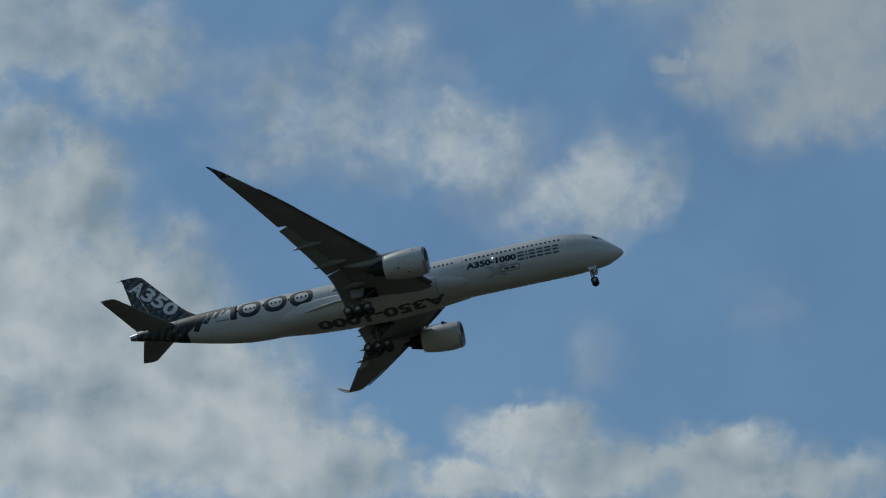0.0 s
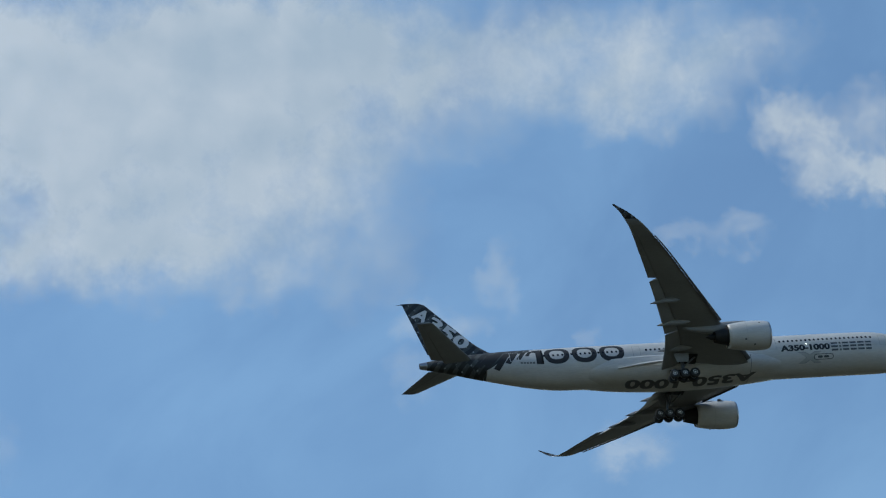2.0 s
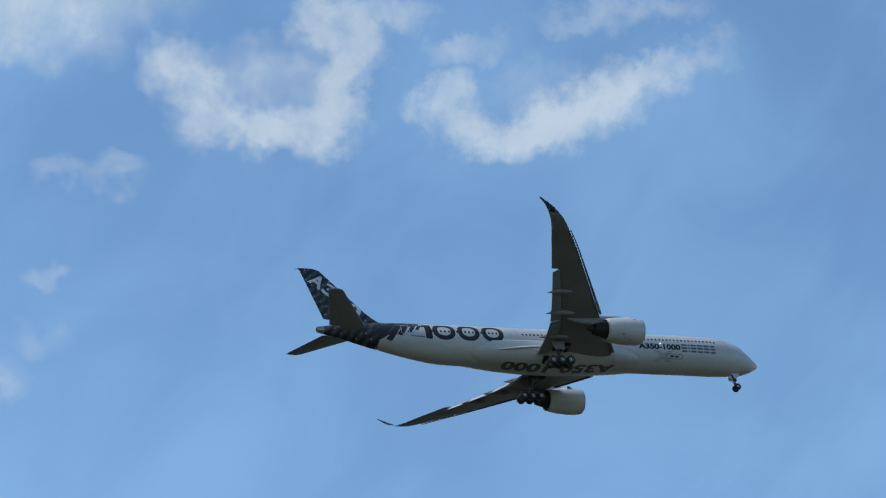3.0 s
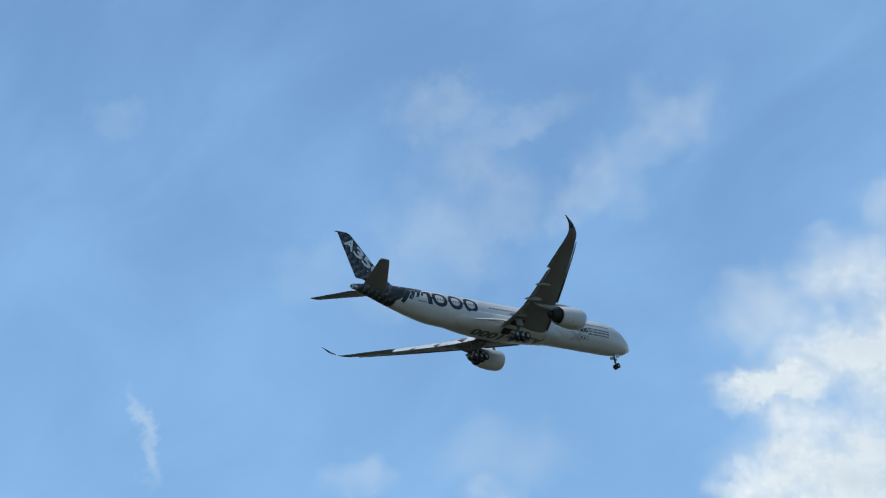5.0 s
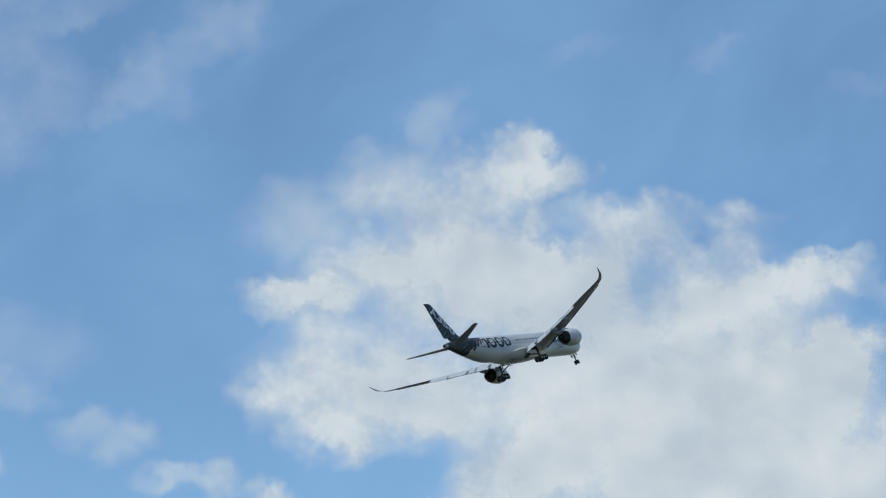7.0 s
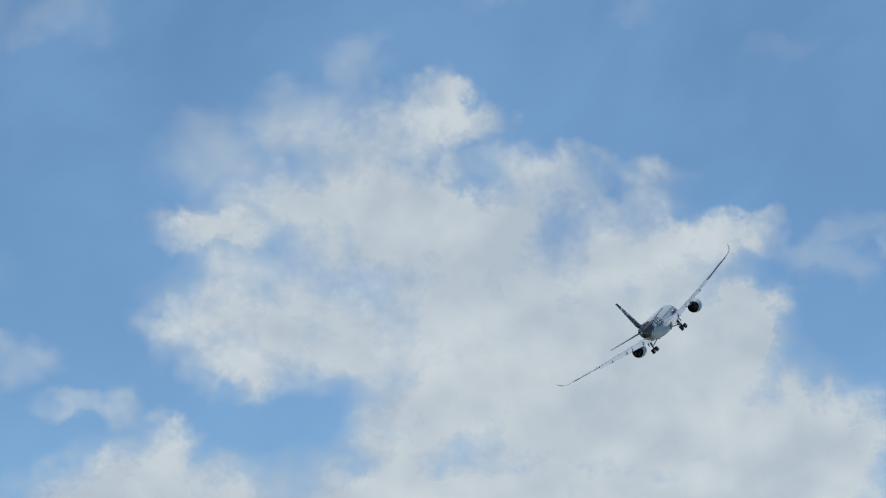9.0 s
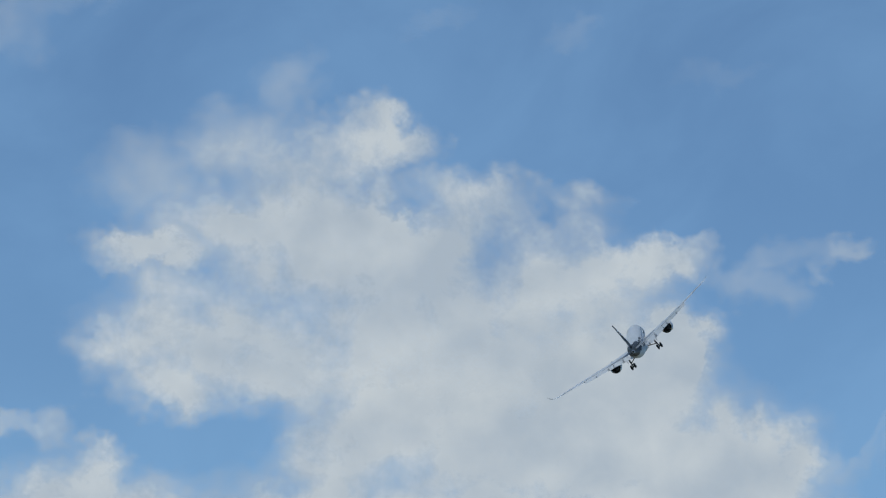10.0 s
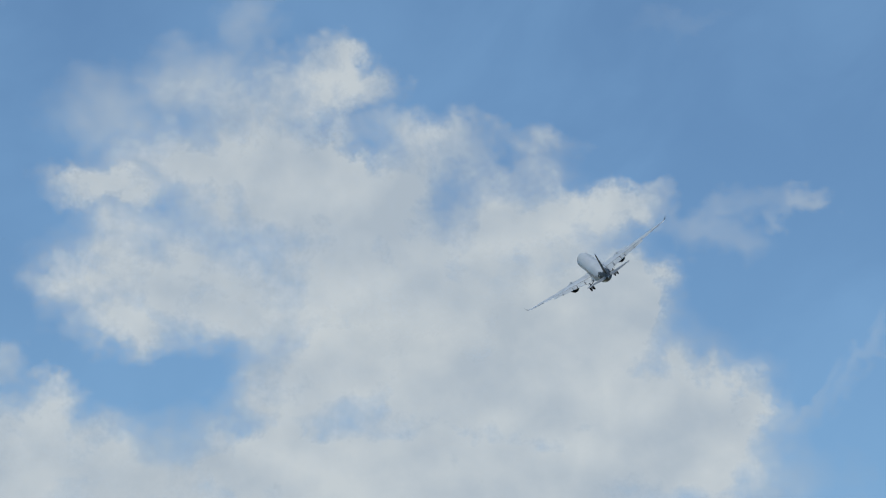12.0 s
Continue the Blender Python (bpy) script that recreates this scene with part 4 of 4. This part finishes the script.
# maker's mark and emblem as plain shapes
def ring_patch(s0, s1, a0, a1, band, rnd, off):
    """A rounded frame in (s, angle), laid on the fuselage."""
    bm = bmesh.new()
    o = pane_outline(s0, s1, a0, a1, rnd)
    i = pane_outline(s0 + band, s1 - band, a0 + band / 3.0, a1 - band / 3.0, rnd)
    ov, iv = [bm.verts.new((u, 3.0 * v, 0)) for u, v in o], [bm.verts.new((u, 3.0 * v, 0)) for u, v in i]
    for k in range(len(o)):
        bm.faces.new((ov[k], ov[(k + 1) % len(o)], iv[(k + 1) % len(o)], iv[k]))
    return drape(bm, hull, off, 0.4)


s = 14.5
for w in (0.95, 0.27, 0.9, 0.9, 0.95, 0.85):
    for a in (-0.34, -0.175, -0.01):
        part("maker_mark", patch([(s - w, a), (s, a), (s, a + 0.09), (s - w, a + 0.09)], off=0.016, fine=0.4), M_GREYLETTER, fuselage)
    s -= w + 0.21
for lean in (1, -1):
    for d, mat, off in ((0.0, M_LINE, 0.012), (0.10, M_SEAM, 0.016)):
        o = [(19.5 - d, -0.59 - (0.27 - 0.3 * d) * lean), (18.4 + d, -0.59 - (0.27 - 0.3 * d) * lean), (16.0 + d, -0.59 + (0.27 - 0.3 * d) * lean), (17.1 - d, -0.59 + (0.27 - 0.3 * d) * lean)]
        part("emblem_bar", patch(o, off=off + 0.001 * lean, fine=0.4), mat, fuselage, "grey outlined crossing bar")
part("emblem_ring", ring_patch(14.3, 17.2, -0.72, -0.44, 0.09, 0.45, 0.020), M_GREYLETTER, fuselage)
for s in (16.25, 15.35):
    part("emblem_mark", patch(pane_outline(s - 0.36, s + 0.36, -0.635, -0.525, 0.5), off=0.020, fine=0.4), M_GREYLETTER, fuselage)
# registration, not legible
for k in range(5):
    part("registration_bar", patch([(59.9 - 0.42 * k - 1.1, -0.24), (59.6 - 0.42 * k - 1.1, -0.24), (59.6 - 0.42 * k - 1.1, -0.16), (59.9 - 0.42 * k - 1.1, -0.16)], off=0.014), M_GREYLETTER, fuselage)

# belly writing, read with the nose to the left
bm = flat_text("A350-1000", 0.04)
for v in bm.verts:
    v.co = Vector((25.5 + 18.8 * v.co.x, 3.0 * (-1.14 - 0.54 * v.co.y), 0))
part("painted_number", drape(bm, belly, 0.02, 0.4), M_GREYLETTER, plane, "black painted number under the belly")

# letters on the fin, running down its leading edge
p0, p1 = Vector((-72.75, 0, 9.25)), Vector((-66.1, 0, 3.2))
along = (p1 - p0).normalized()
up = Vector((-along.z, 0, along.x))
for glyph, a0, a1 in (("A", 0.0, 2.2), ("3", 2.38, 4.38), ("5", 4.55, 6.6), ("0", 6.75, 8.98)):
    bm = flat_text(glyph, 0.036)
    for v in bm.verts:
        q = p0 + along * (a0 + (a1 - a0) * v.co.x) + up * (2.12 * v.co.y)
        k = (q.z - FIN0[3]) / (FIN1[3] - FIN0[3])
        le, te = FIN0[0] + (FIN1[0] - FIN0[0]) * k, FIN0[1] + (FIN1[1] - FIN0[1]) * k
        c = min(max((-q.x - le) / (te - le), 0.0), 1.0)
        v.co = Vector((q.x, -(te - le) * 0.10 * foil_half(c) - 0.05, q.z))
    part("fin_figure", bm, M_LETTER, fin, "large pale painted " + ("letter " if glyph == "A" else "figure ") + glyph)

# slanting dashes from the charcoal tail into the white side
for dash in (
    [(64.9, -0.50), (64.15, -0.55), (62.3, 0.48), (63.1, 0.48)], [(63.7, -0.48), (62.95, -0.56), (61.15, 0.47), (62.0, 0.47)],
    [(62.5, -0.60), (61.72, -0.72), (60.0, 0.47), (60.9, 0.47)], [(60.9, -0.20), (60.15, -0.28), (58.85, 0.52), (59.65, 0.52)],
    [(59.35, 0.02), (58.75, -0.02), (57.8, 0.54), (58.45, 0.54)], [(58.1, 0.22), (57.6, 0.20), (56.95, 0.58), (57.45, 0.58)],
):
    for side in (1, -1):
        st = part("livery_dash", patch(dash, off=0.018, fine=0.4), M_BLACK, fuselage, "charcoal livery dash")
        if side > 0:
            st.scale.y = -1
for side in (1, -1):
    st = part("livery_dash", patch([(64.5, -1.05), (63.6, -0.78), (62.6, -0.48), (61.4, -0.05), (60.6, 0.18), (58.8, 0.45), (57.4, 0.56), (57.2, 0.84), (59.2, 0.74), (64.5, 0.57)], off=0.010, fine=0.4), M_CARBON, fuselage, "charcoal livery band")
    if side > 0:
        st.scale.y = -1
for side in (1, -1):
    st = part("livery_dash", patch([(64.4, 0.55), (59.2, 0.72), (56.6, 0.86), (56.9, 1.05), (60, 1.15), (64.4, 1.2)], off=0.014, fine=0.4), M_CARBON, fuselage, "charcoal livery band")
    if side > 0:
        st.scale.y = -1


def motions():
    """The flight: a level pass, then a climbing turn to the left."""
    walk(plane, [(t, pose(x, y, z, -bank, -pitch, head)) for t, x, y, z, head, pitch, bank in FLIGHT])


motions()
